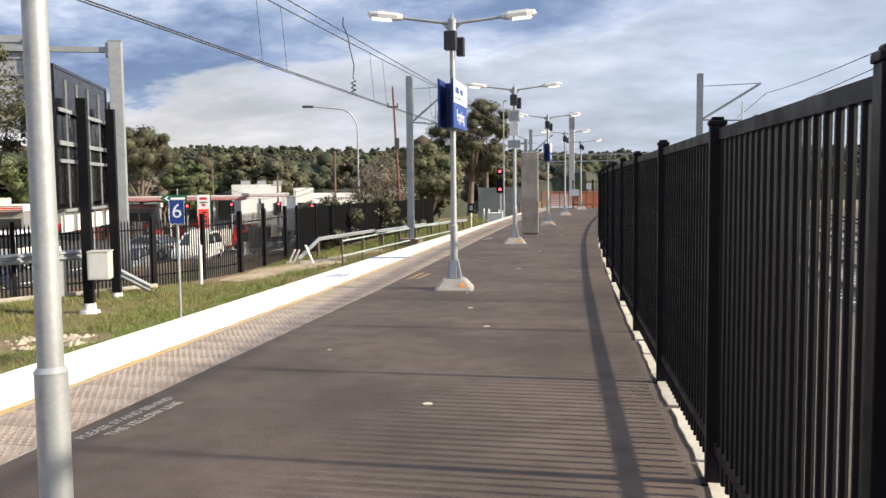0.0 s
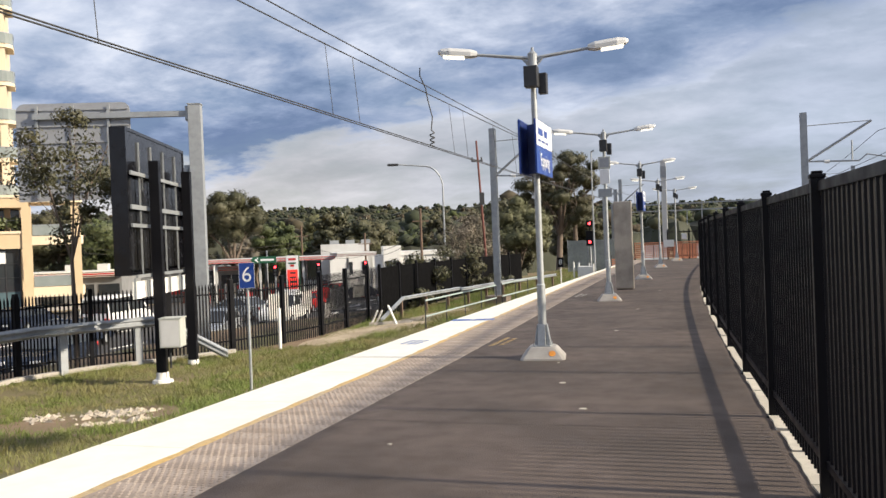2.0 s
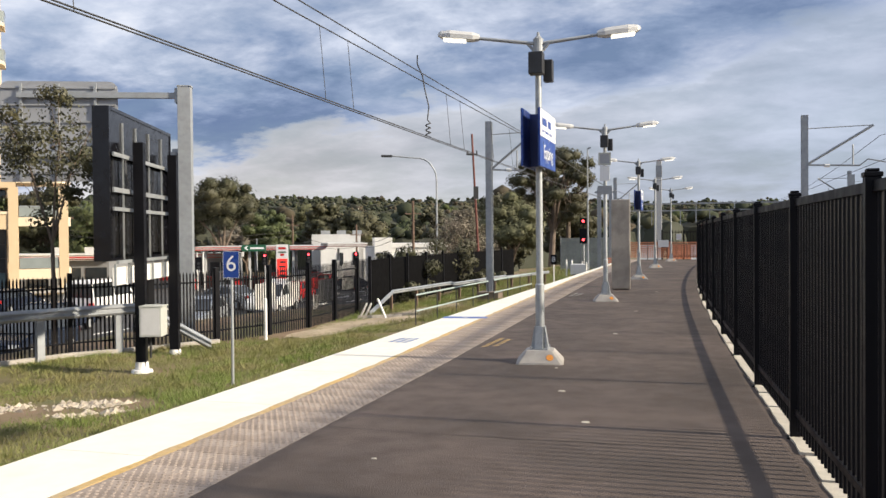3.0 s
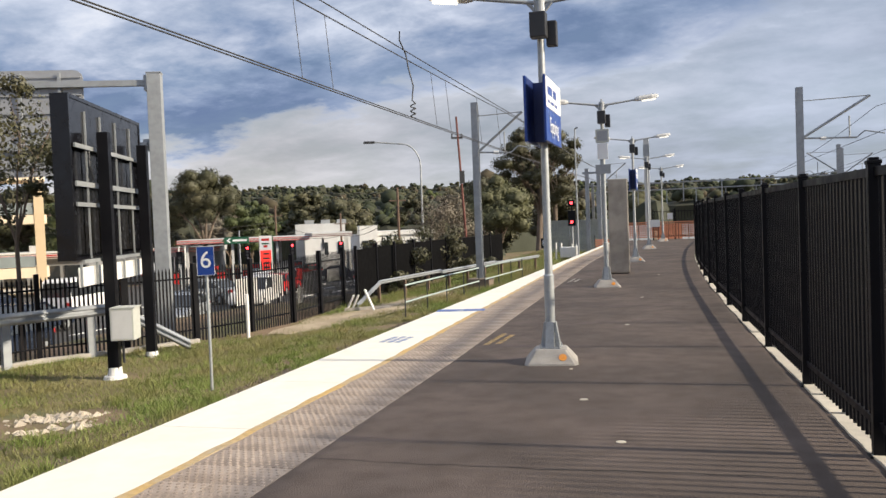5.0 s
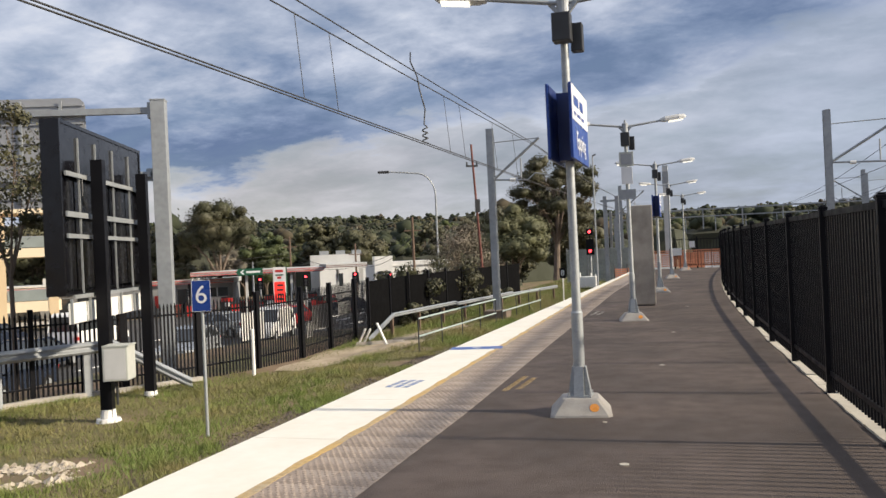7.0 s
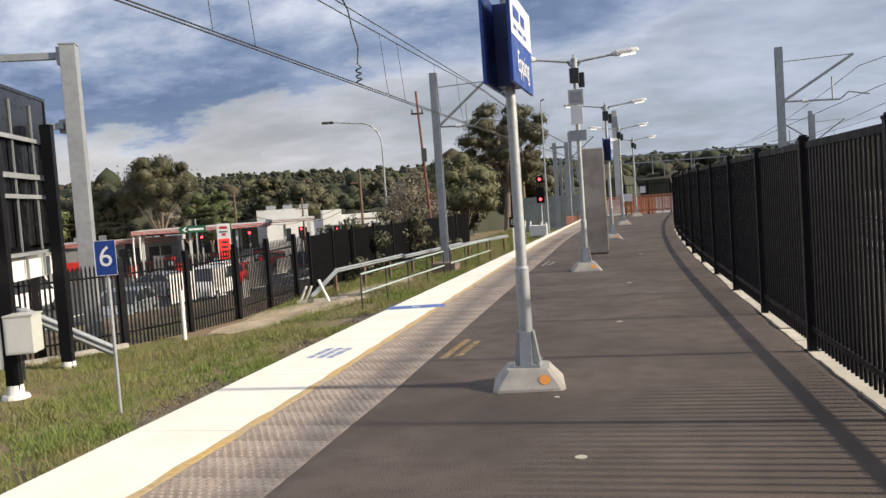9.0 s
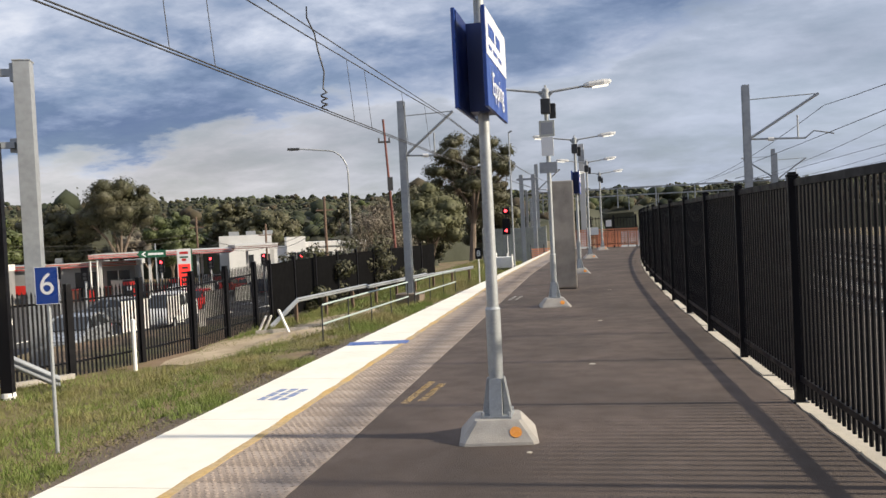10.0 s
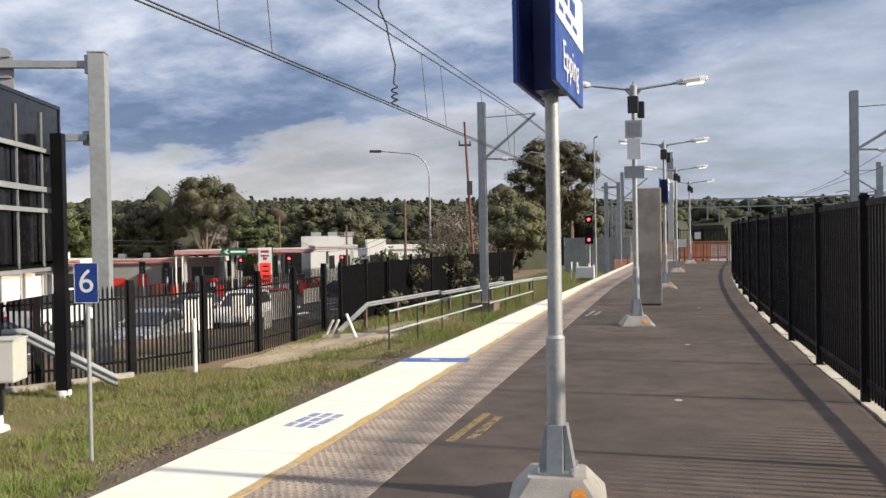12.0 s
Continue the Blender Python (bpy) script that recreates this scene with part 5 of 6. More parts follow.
def build_tree(m, height, spread, leaf, seed, count=7000, size=0.16, trunk_r=0.22, bare=0.30, label="", name="tree", clump=0.26, levels=64, dome=False, solid=0.64):
    rng = np.random.default_rng(seed)
    root = thing(name, m, label, "tree", "trees beyond the street")
    bm = B()
    lean = rng.normal(scale=0.03 * height, size=2)
    fork = height * bare
    top = Vector((lean[0] * 0.5, lean[1] * 0.5, fork))
    rod(bm, (0, 0, -0.4), top, trunk_r, trunk_r * 0.7, 9)
    tips, ends = [], []
    arms = 5 + int(rng.integers(0, 3))
    for i in range(arms):
        a = 2 * math.pi * (i + rng.random() * 0.7) / arms
        reach = spread * (0.35 + 0.35 * rng.random())
        z = fork + (height - fork) * (0.35 + 0.4 * rng.random())
        knee = top + Vector((math.cos(a) * reach * 0.45, math.sin(a) * reach * 0.45, (z - fork) * 0.6))
        end = Vector((top.x + math.cos(a) * reach, top.y + math.sin(a) * reach, z))
        rod(bm, top, knee, trunk_r * 0.5, trunk_r * 0.32, 7)
        rod(bm, knee, end, trunk_r * 0.32, trunk_r * 0.12, 6)
        ends.append((knee, end))
    mid = fork + (height - fork) * 0.52
    for j in range(levels):
        d = rng.normal(size=3)
        d /= np.linalg.norm(d)
        r = 0.35 + 0.60 * rng.random() ** 0.6
        if dome:
            d[2] = abs(d[2]) * 1.25 - 0.32
        q = Vector((top.x + d[0] * r * spread * 0.82, top.y + d[1] * r * spread * 0.82, mid + d[2] * r * (height - fork) * 0.44))
        q += Vector((0, 0, 0.035 * height * math.sin(3.0 * math.atan2(d[1], d[0]) + seed)))
        knee, end = min(ends, key=lambda e: (e[1] - q).length)
        rod(bm, knee.lerp(end, 0.2 + 0.8 * rng.random()), q, trunk_r * 0.13, trunk_r * 0.05, 5)
        tips.append(tuple(q))
    part("trunk", bm, "bark", root)
    tips = np.array(tips)
    radii = spread * clump * (0.5 + 0.9 * rng.random(len(tips)))
    v, f = leaf_cloud(tips, radii, count, size, rng)
    part("crown", soup("crown", v, f, leaf), "", root)
    if solid:
        v, f = lump_cloud(tips, radii * solid, rng)
        part("inner_foliage", soup("inner_foliage", v, f, leaf, True), "", root)
    return root


def build_trees():
    def at(u, w, rz=0.0):
        p = STREET @ Vector((u, w, 0))
        return pose(p.x, p.y, float(ground_z(p.x, p.y)) - 0.1, 0, 0, rz)
    gum = "spreading olive-green gum tree beyond the street"
    build_tree(at(-12.6, 95), 12.8, 5.0, "leaf_olive", 1, 46000, 0.10, 0.35, 0.30, gum, clump=0.22, levels=70, dome=True)
    build_tree(at(-18.5, 99), 10.0, 4.2, "leaf_olive", 2, 17000, 0.15, 0.3, 0.25, gum)
    build_tree(at(-25, 92), 9.5, 4.4, "leaf_green", 12, 17000, 0.15, 0.3, 0.22, "green leafy tree beside the far shops")
    build_tree(at(-32, 98), 11.5, 4.6, "leaf_olive", 13, 17000, 0.15, 0.3, 0.25, gum)
    build_tree(at(-9.0, 112), 10.0, 3.8, "leaf_green", 3, 20250, 0.135, 0.25, 0.2, "bright green leafy tree behind the shops")
    build_tree(at(8.4, 55), 6.9, 2.4, "leaf_grey", 4, 17000, 0.05, 0.12, 0.12, "grey-brown twiggy half-bare tree by the street", clump=0.34, solid=0)
    build_tree(at(13.2, 62), 7.0, 3.2, "leaf_moss", 5, 30000, 0.085, 0.2, 0.12, "rounded olive-green tree beside the tracks", clump=0.27, levels=80, dome=True)
    build_tree(at(19.9, 76), 12.4, 5.8, "leaf_olive", 6, 26000, 0.09, 0.35, 0.30, "tall open-crowned gum tree beside the tracks", clump=0.15, levels=58, solid=0.6)
    build_tree(at(23.3, 82), 10.8, 3.6, "leaf_olive", 7, 15000, 0.10, 0.3, 0.40, "tall open-crowned gum tree beside the tracks", clump=0.2, levels=30)
    build_tree(at(17.0, 84), 9.5, 4.0, "leaf_olive", 8, 16000, 0.15, 0.3, 0.2, gum)
    build_tree(at(27.0, 95), 9.0, 4.0, "leaf_olive", 14, 14000, 0.15, 0.3, 0.2, gum)
    build_tree(at(-40, 96), 10.0, 4.4, "leaf_green", 15, 14000, 0.15, 0.3, 0.2, "green leafy tree beside the far shops")
    extra = random.Random(17)
    for k in range(26):
        u = -42 + k * 2.9 + extra.uniform(-1.5, 1.5)
        leaf = extra.choice(("leaf_olive", "leaf_moss", "leaf_green", "leaf_olive", "leaf_grey"))
        hue = {"leaf_olive": "olive-green", "leaf_moss": "moss-green", "leaf_green": "fresh green", "leaf_grey": "grey-brown"}[leaf]
        build_tree(at(u, extra.uniform(118, 190)), extra.uniform(7.0, 11.5), extra.uniform(3.4, 5.4), leaf, 200 + k, 6000, 0.19, 0.25, 0.2, hue + " leafy tree standing behind the shops", clump=0.28, levels=44, dome=k % 2 == 0)
    build_tree(at(-7.35, 21.4), 7.3, 1.7, "leaf_olive", 9, 5200, 0.05, 0.07, 0.40, "slender young street tree with thin open crown", clump=0.26, levels=34, solid=0)
    for x, y, h, sp, sd in ((-9.75, 24.5, 0.8, 0.8, 73), (-10.9, 27.0, 2.4, 1.6, 75), (-10.6, 33.0, 2.6, 1.8, 76), (-8.9, 33.5, 1.0, 1.0, 77)):
        rg = np.random.default_rng(sd)
        z = float(ground_z(x, y))
        shrub = thing("shrub", pose(x, y, z), "dark scrubby bush beside the screened fence", "shrub", "shrubs by the fence")
        c = np.stack([rg.normal(size=16) * sp * 0.4, rg.normal(size=16) * sp * 0.5, h * (0.2 + 0.7 * rg.random(16))], -1)
        v, f = leaf_cloud(c, np.full(16, 0.3 * sp), 2400, 0.07, rg)
        part("foliage", soup("foliage", v, f, "leaf_olive"), "", shrub)
        bm = B()
        for k in range(6):
            rod(bm, (0, 0, -0.1), tuple(c[k]), 0.02, 0.008, 5)
        part("stem", bm, "bark", shrub)
    rng = np.random.default_rng(44)
    # woods on the hills: many small crowns, each a lump of leafy facets
    t = []
    while len(t) < 4300:
        a = rng.uniform(-1.15, 1.0)
        r = 120 + 950 * rng.random() ** 0.8
        x, y = -math.sin(a) * r, math.cos(a) * r
        if r < 190 and (-1.0 < a < 0.25) and rng.random() < 0.4:
            continue
        if -12 < x < 40 and y < 170:
            continue
        t.append((x, y, r))
    t = np.array(t)
    z = ground_z(t[:, 0], t[:, 1])
    h = np.clip(9.6 * np.exp(0.28 * rng.normal(size=len(t))), 5, 15) * np.where(t[:, 2] > 350, 0.95, 1.0)
    kinds = (("leaf_dark", "dark green"), ("leaf_hill_olive", "olive green"), ("leaf_hill_brown", "brownish green"), ("leaf_hill_fresh", "fresh green"))
    pick = rng.choice(4, len(t), p=(0.46, 0.27, 0.17, 0.10))
    for q, (leaf, hue) in enumerate(kinds):
        vs, fs, base, lumps, sizes = [], [], 0, [], []
        for i in np.flatnonzero(pick == q):
            near = t[i, 2] < 330
            n, k = (220, 10) if near else (30, 6)
            d = rng.normal(size=(k, 3))
            d /= np.linalg.norm(d, axis=1)[:, None]
            sub = np.array([t[i, 0], t[i, 1], z[i] + h[i] * 0.62]) + d * h[i] * np.array([0.36, 0.36, 0.24]) * rng.uniform(0.4, 1.0, (k, 1))
            rad = h[i] * rng.uniform(0.13, 0.24, k)
            lumps.append(sub)
            sizes.append(rad * 0.8)
            v, f = leaf_cloud(sub, rad, n, h[i] * (0.020 if near else 0.036), rng, 0.8)
            vs.append(v)
            fs.append(f + base)
            base += len(v)
        ob = new("far_woods", soup("far_woods", np.concatenate(vs), np.concatenate(fs), leaf))
        tagged(ob, hue + " tree foliage covering the far hills", "woods", kind="stuff")
        v, f = lump_cloud(np.concatenate(lumps), np.concatenate(sizes), rng, 0.8, 1, 0.15)
        ob = new("far_crowns", soup("far_crowns", v, f, leaf, True))
        tagged(ob, hue + " tree crowns massed on the far hills", "woods", kind="stuff")
    # solid undergrowth beneath the crowns, coloured darker in place of their shade
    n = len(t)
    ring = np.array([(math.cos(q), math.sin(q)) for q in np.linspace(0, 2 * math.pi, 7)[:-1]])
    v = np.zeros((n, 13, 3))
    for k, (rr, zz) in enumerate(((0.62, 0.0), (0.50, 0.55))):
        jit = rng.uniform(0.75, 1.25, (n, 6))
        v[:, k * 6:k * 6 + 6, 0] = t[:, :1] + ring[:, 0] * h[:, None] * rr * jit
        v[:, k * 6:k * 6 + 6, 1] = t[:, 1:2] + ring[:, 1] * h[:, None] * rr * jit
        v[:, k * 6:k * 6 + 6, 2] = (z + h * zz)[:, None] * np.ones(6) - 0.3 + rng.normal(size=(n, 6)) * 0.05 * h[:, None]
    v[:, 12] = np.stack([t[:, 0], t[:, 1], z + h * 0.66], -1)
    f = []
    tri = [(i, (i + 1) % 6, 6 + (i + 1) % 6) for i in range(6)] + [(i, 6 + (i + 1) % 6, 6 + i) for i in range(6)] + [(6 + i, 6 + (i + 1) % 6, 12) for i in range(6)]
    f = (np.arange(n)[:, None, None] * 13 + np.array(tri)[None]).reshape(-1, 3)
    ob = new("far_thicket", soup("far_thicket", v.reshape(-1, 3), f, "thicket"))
    tagged(ob, "dense undergrowth on the far hills, coloured darker for shade", "woods", kind="stuff")


def build_grass():
    rng = np.random.default_rng(5)
    n = 360000
    y = -9 + 44 * rng.random(n) ** 1.5
    x = rng.uniform(-13.8, -2.9, n)
    bare = np.array([noise.noise((a * 0.45, b * 0.45, 0.3)) for a, b in zip(x, y)])
    keep = (x < -5.28 - 0.5 * rng.random(n) ** 2 + (rng.random(n) < 0.05) * 0.5) & ~((x > -6.9) & (y < -1.9)) & (bare > -0.14 - 0.38 * rng.random(n))
    px = -9.6 + 2.2 * (y - 10.6) / 13.0
    path = (np.abs(x - px) < 0.95 - 0.75 * rng.random(n)) & (y > 12.4 + 1.5 * rng.random(n)) & (y < 23.3)
    rocks = (np.hypot((x + 8.2) / 1.5, (y - 2.1) / 1.1) < 1.0) & (rng.random(n) < 0.8)
    pal = np.interp(y, [-16, 4.5, 7.1, 10.2, 12.6, 14.9, 18, 44], [-14.0, -14.0, -13.85, -11.6, -10.6, -10.1, -10.0, -8.8])
    keep &= ~path & ~rocks & (x > pal + 0.1)
    x, y, bare = x[keep], y[keep], bare[keep]
    n = len(x)
    z = ground_z(x, y)
    h = (0.028 + 0.062 * rng.random(n) ** 2) * (1 + 0.9 * np.clip(bare, 0, 1))
    tuft = rng.random(n) < 0.02
    h = np.where(tuft, h * 2.4, h) * (1 + 1.6 * smooth(15, 20, y))
    # taller tufts growing in clumps, thickest along the kerbs and the stony edge
    tn, tb = 5200, 20
    ty = -9 + 36 * rng.random(tn) ** 1.4
    tx = np.where(rng.random(tn) < 0.30, -5.35 - 0.7 * rng.random(tn), rng.uniform(-13.6, -5.3, tn))
    tpal = np.interp(ty, [-16, 4.5, 7.1, 10.2, 12.6, 14.9, 18, 44], [-14.0, -14.0, -13.85, -11.6, -10.6, -10.1, -10.0, -8.8])
    tpx = -9.6 + 2.2 * (ty - 10.6) / 13.0
    ok = (tx > tpal + 0.1) & ~((np.abs(tx - tpx) < 0.8) & (ty > 12.4) & (ty < 23.3)) & ~((tx > -6.9) & (ty < -1.9)) & (np.hypot((tx + 8.2) / 1.5, (ty - 2.1) / 1.1) > 1.0)
    tx, ty = tx[ok], ty[ok]
    patchy = np.array([noise.noise((p * 0.7, q * 0.7, 4.3)) for p, q in zip(tx, ty)])
    tx, ty, patchy = tx[patchy > -0.12], ty[patchy > -0.12], patchy[patchy > -0.12]
    tall = (0.07 + 0.12 * rng.random(len(tx)) + 0.14 * np.clip(patchy, 0, 1))
    fx, fy = rng.uniform(-9.5, -3.2, 3200), rng.uniform(30, 62, 3200)
    tx, ty, tall = np.concatenate([tx, fx]), np.concatenate([ty, fy]), np.concatenate([tall, 0.16 + 0.2 * rng.random(3200)])
    gx = np.repeat(tx, tb) + rng.normal(size=len(tx) * tb) * np.where(np.repeat(ty, tb) > 30, 0.16, 0.055)
    gy = np.repeat(ty, tb) + rng.normal(size=len(tx) * tb) * 0.055
    x, y = np.concatenate([x, gx]), np.concatenate([y, gy])
    h = np.concatenate([h, np.repeat(tall, tb) * rng.uniform(0.45, 1.15, len(gx))])
    z = np.concatenate([z, ground_z(gx, gy)])
    n = len(x)
    a = rng.random(n) * 2 * math.pi
    w = 0.004 + 0.005 * rng.random(n)
    lean = rng.normal(size=(n, 2)) * (h * 0.5)[:, None]
    p0 = np.stack([x - np.cos(a) * w, y - np.sin(a) * w, z - 0.01], -1)
    p1 = np.stack([x + np.cos(a) * w, y + np.sin(a) * w, z - 0.01], -1)
    p2 = np.stack([x + lean[:, 0], y + lean[:, 1], z + h], -1)
    v = np.stack([p0, p1, p2], 1).reshape(-1, 3)
    ob = new("grass", soup("grass", v, np.arange(n * 3).reshape(-1, 3), "blade"))
    tagged(ob, "patchy green and straw grass on the verge", "grass", kind="stuff")
    # stones along the platform foot and the broken rock patch
    vs, fs, base = [], [], 0
    cube = np.array([(1, 0, 0), (-1, 0, 0), (0, 1, 0), (0, -1, 0), (0, 0, 1), (0, 0, -1)], float)
    tri = np.array([(0, 2, 4), (2, 1, 4), (1, 3, 4), (3, 0, 4), (2, 0, 5), (1, 2, 5), (3, 1, 5), (0, 3, 5)])
    def stones(cx, cy, s):
        nonlocal base
        k = len(cx)
        v = cube[None] * (s[:, None, None] * rng.uniform(0.6, 1.3, (k, 6, 1))) + rng.normal(size=(k, 6, 3)) * (s * 0.25)[:, None, None]
        v[:, :, 2] *= 0.6
        v += np.stack([cx, cy, ground_z(cx, cy) + 0.01], -1)[:, None]
        return v.reshape(-1, 3), (np.arange(k)[:, None, None] * 6 + tri[None]).reshape(-1, 3)
    k = 9000
    cy = -9 + 40 * rng.random(k) ** 1.4
    cx = -4.6 - 1.35 * rng.random(k) ** 0.8
    v, f = stones(cx, cy, 0.018 + 0.028 * rng.random(k))
    tagged(new("track_stones", soup("stones", v, f, "old_ballast")), "loose dark stones along the platform foot", "stones", kind="stuff")
    k = 900
    knot = rng.normal(size=(9, 2)) * np.array([0.6, 0.45])
    sel = rng.integers(0, 9, k)
    cx, cy = -8.2 + knot[sel, 0] + rng.normal(size=k) * 0.17, 2.15 + knot[sel, 1] + rng.normal(size=k) * 0.15
    v, f = stones(cx, cy, 0.006 + 0.10 * rng.random(k) ** 5)
    tagged(new("broken_rock", soup("rock", v, f, "rock")), "patch of pale broken rock in the grass", "rocks", kind="stuff")
    k = 14000
    cy = -12 + 40 * rng.random(k)
    cx = np.array([fence_x(v) for v in cy]) + 0.55 + 9 * rng.random(k)
    v, f = stones(cx, cy, 0.03 + 0.03 * rng.random(k))
    v[:, 2] += 0.08
    tagged(new("ballast_stones", soup("bst", v, f, "ballast")), "loose ballast stones between the running tracks", "stones", kind="stuff")


# ---- cars ----
def build_car(m, paint, label, kind="hatch"):
    """Car along local x, nose at +x, on its wheels at z = 0."""
    root = thing("car", m, label, "car", "cars on the street")
    prof = {
        "hatch": ([(-1.95, 0.28), (-1.98, 0.75), (-1.85, 0.95), (-0.2, 1.0), (0.95, 0.93), (1.75, 0.78), (1.95, 0.6), (1.95, 0.28)], [(-1.82, 0.94), (-1.55, 1.38), (-0.9, 1.47), (0.1, 1.44), (1.0, 0.94)]),
        "suv": ([(-2.2, 0.35), (-2.25, 0.85), (-2.15, 1.05), (0.2, 1.08), (1.1, 1.05), (2.1, 0.92), (2.25, 0.7), (2.25, 0.35)], [(-2.12, 1.03), (-1.95, 1.62), (-1.2, 1.72), (0.2, 1.68), (1.15, 1.04)]),
        "sedan": ([(-2.25, 0.28), (-2.3, 0.72), (-2.15, 0.95), (-1.2, 0.98), (1.0, 0.93), (2.1, 0.75), (2.28, 0.55), (2.28, 0.28)], [(-1.6, 0.96), (-0.85, 1.40), (0.2, 1.42), (1.15, 0.93)]),
        "van": ([(-2.4, 0.35), (-2.42, 1.0), (-2.4, 1.15), (1.3, 1.15), (2.2, 0.95), (2.4, 0.7), (2.4, 0.35)], [(-2.39, 1.12), (-2.35, 1.95), (-2.1, 2.05), (0.9, 2.0), (1.75, 1.1)]),
    }[kind]
    hw = 0.88
    bm = prism(B(), prof[0], -hw, hw, "y")
    bmesh.ops.bevel(bm, geom=list(bm.edges), offset=0.06, segments=2, affect="EDGES")
    part("body", bm, paint, root, smooth=False)
    cab = B()
    a = [cab.verts.new((x, -hw * (0.95 if z < 1.2 else 0.78), z)) for x, z in prof[1]]
    b = [cab.verts.new((x, hw * (0.95 if z < 1.2 else 0.78), z)) for x, z in prof[1]]
    k = len(a)
    cab.faces.new(a)
    cab.faces.new(b[::-1])
    for i in range(k):
        cab.faces.new((a[i], b[i], b[(i + 1) % k], a[(i + 1) % k]))
    bmesh.ops.recalc_face_normals(cab, faces=cab.faces)
    bmesh.ops.bevel(cab, geom=list(cab.edges), offset=0.05, segments=2, affect="EDGES")
    part("glasshouse", cab, "glass", root, "dark windows")
    top = [p for p in prof[1] if p[1] > 1.2]
    roof = prism(B(), [(top[0][0] - 0.02, top[0][1] - 0.06)] + [(x, z + 0.025) for x, z in top] + [(top[-1][0] + 0.05, top[-1][1] - 0.06)], -hw * 0.80, hw * 0.80, "y")
    part("roof", roof, paint, root)
    for s in (-1, 1):
        for x, z in ((prof[1][0], prof[1][1]), (prof[1][-1], prof[1][-2])):
            part("window_pillar", beam(B(), (x[0], s * hw * 0.955, x[1]), (z[0], s * hw * 0.80, z[1]), 0.06, 0.08), paint, root)
        mid = 0.5 * (prof[1][0][0] + prof[1][-1][0])
        part("window_pillar", beam(B(), (mid, s * hw * 0.955, 1.0), (mid, s * hw * 0.80, top[0][1]), 0.05, 0.08), paint, root)
    x0, x1 = prof[0][0][0], prof[0][-1][0]
    for s in (-1, 1):
        part("tail_light", box(B(), x0 - 0.06, x0 + 0.03, s * 0.72 - 0.12, s * 0.72 + 0.12, 0.72, 0.88), "red", root)
        part("headlight", box(B(), x1 - 0.12, x1 + 0.02, s * 0.66 - 0.16, s * 0.66 + 0.16, 0.52, 0.66), "sign_white", root)
    for x, h in ((x0 - 0.02, 0.5), (x1 + 0.01, 0.42)):
        part("number_plate", box(B(), x - 0.02, x + 0.02, -0.2, 0.2, h - 0.06, h + 0.06), "white", root)
    for x in (x0 + 0.68, x1 - 0.72):
        for s in (-1, 1):
            w = part("wheel", rod(B(), (x, s * 0.72, 0.31), (x, s * 0.9, 0.31), 0.31, n=20), "tyre", root)
            part("rim", rod(B(), (x, s * 0.89, 0.31), (x, s * 0.915, 0.31), 0.19, n=14), "galv", w)


def build_cars():
    def at(x, y, rz):
        return pose(x, y, float(ground_z(x, y)) + 0.07, 0, 0, rz)
    build_car(at(-20.5, 25.0, -75), "car_silver", "small silver hatchback waiting on the street", "hatch")
    build_car(at(-21.2, 33.6, -80), "car_white", "white four-wheel-drive waiting at the lights", "suv")
    build_car(at(-26.0, 36.5, 170), "car_silver", "silver sedan crossing the street", "sedan")
    build_car(at(-21.5, 15.5, -80), "car_dark", "dark blue hatchback waiting on the street", "hatch")
    build_car(at(-26.2, 22.0, 98), "car_dark", "dark blue sedan driving along the street", "sedan")
    build_car(at(-29.8, 30.0, 98), "car_white", "white van driving along the street", "van")
    build_car(at(-29.5, 12.0, 95), "car_dark", "dark blue sedan driving along the street", "sedan")
    build_car(at(-33.5, 20.5, 95), "car_red", "red sedan parked before the apartment block", "sedan")
    build_car(at(-36.2, 30.0, 98), "car_dark", "dark hatchback parked before the apartment block", "hatch")
    build_car(at(-38.0, 40.5, 100), "car_silver", "silver hatchback parked before the apartment block", "hatch")
    build_car(at(-25.5, 45.0, 100), "car_red", "dark red sedan stopped near the crossing", "sedan")
    build_car(at(-17.0, 45.5, -78), "car_silver", "silver hatchback stopped near the crossing", "hatch")
    build_car(at(-43.0, 74.0, 120), "car_dark", "dark sedan at the fuel pumps", "sedan")
    build_car(at(-37.5, 76.5, 150), "car_red", "red hatchback at the fuel pumps", "hatch")
    build_car(at(-32.0, 71.0, 20), "car_dark", "dark sedan leaving the fuel station", "sedan")
    build_car(at(-31.0, 53.0, 110), "car_white", "white hatchback stopped near the crossing", "hatch")
    build_car(at(-23.0, 58.0, 60), "car_white", "white hatchback turning near the fuel station", "hatch")


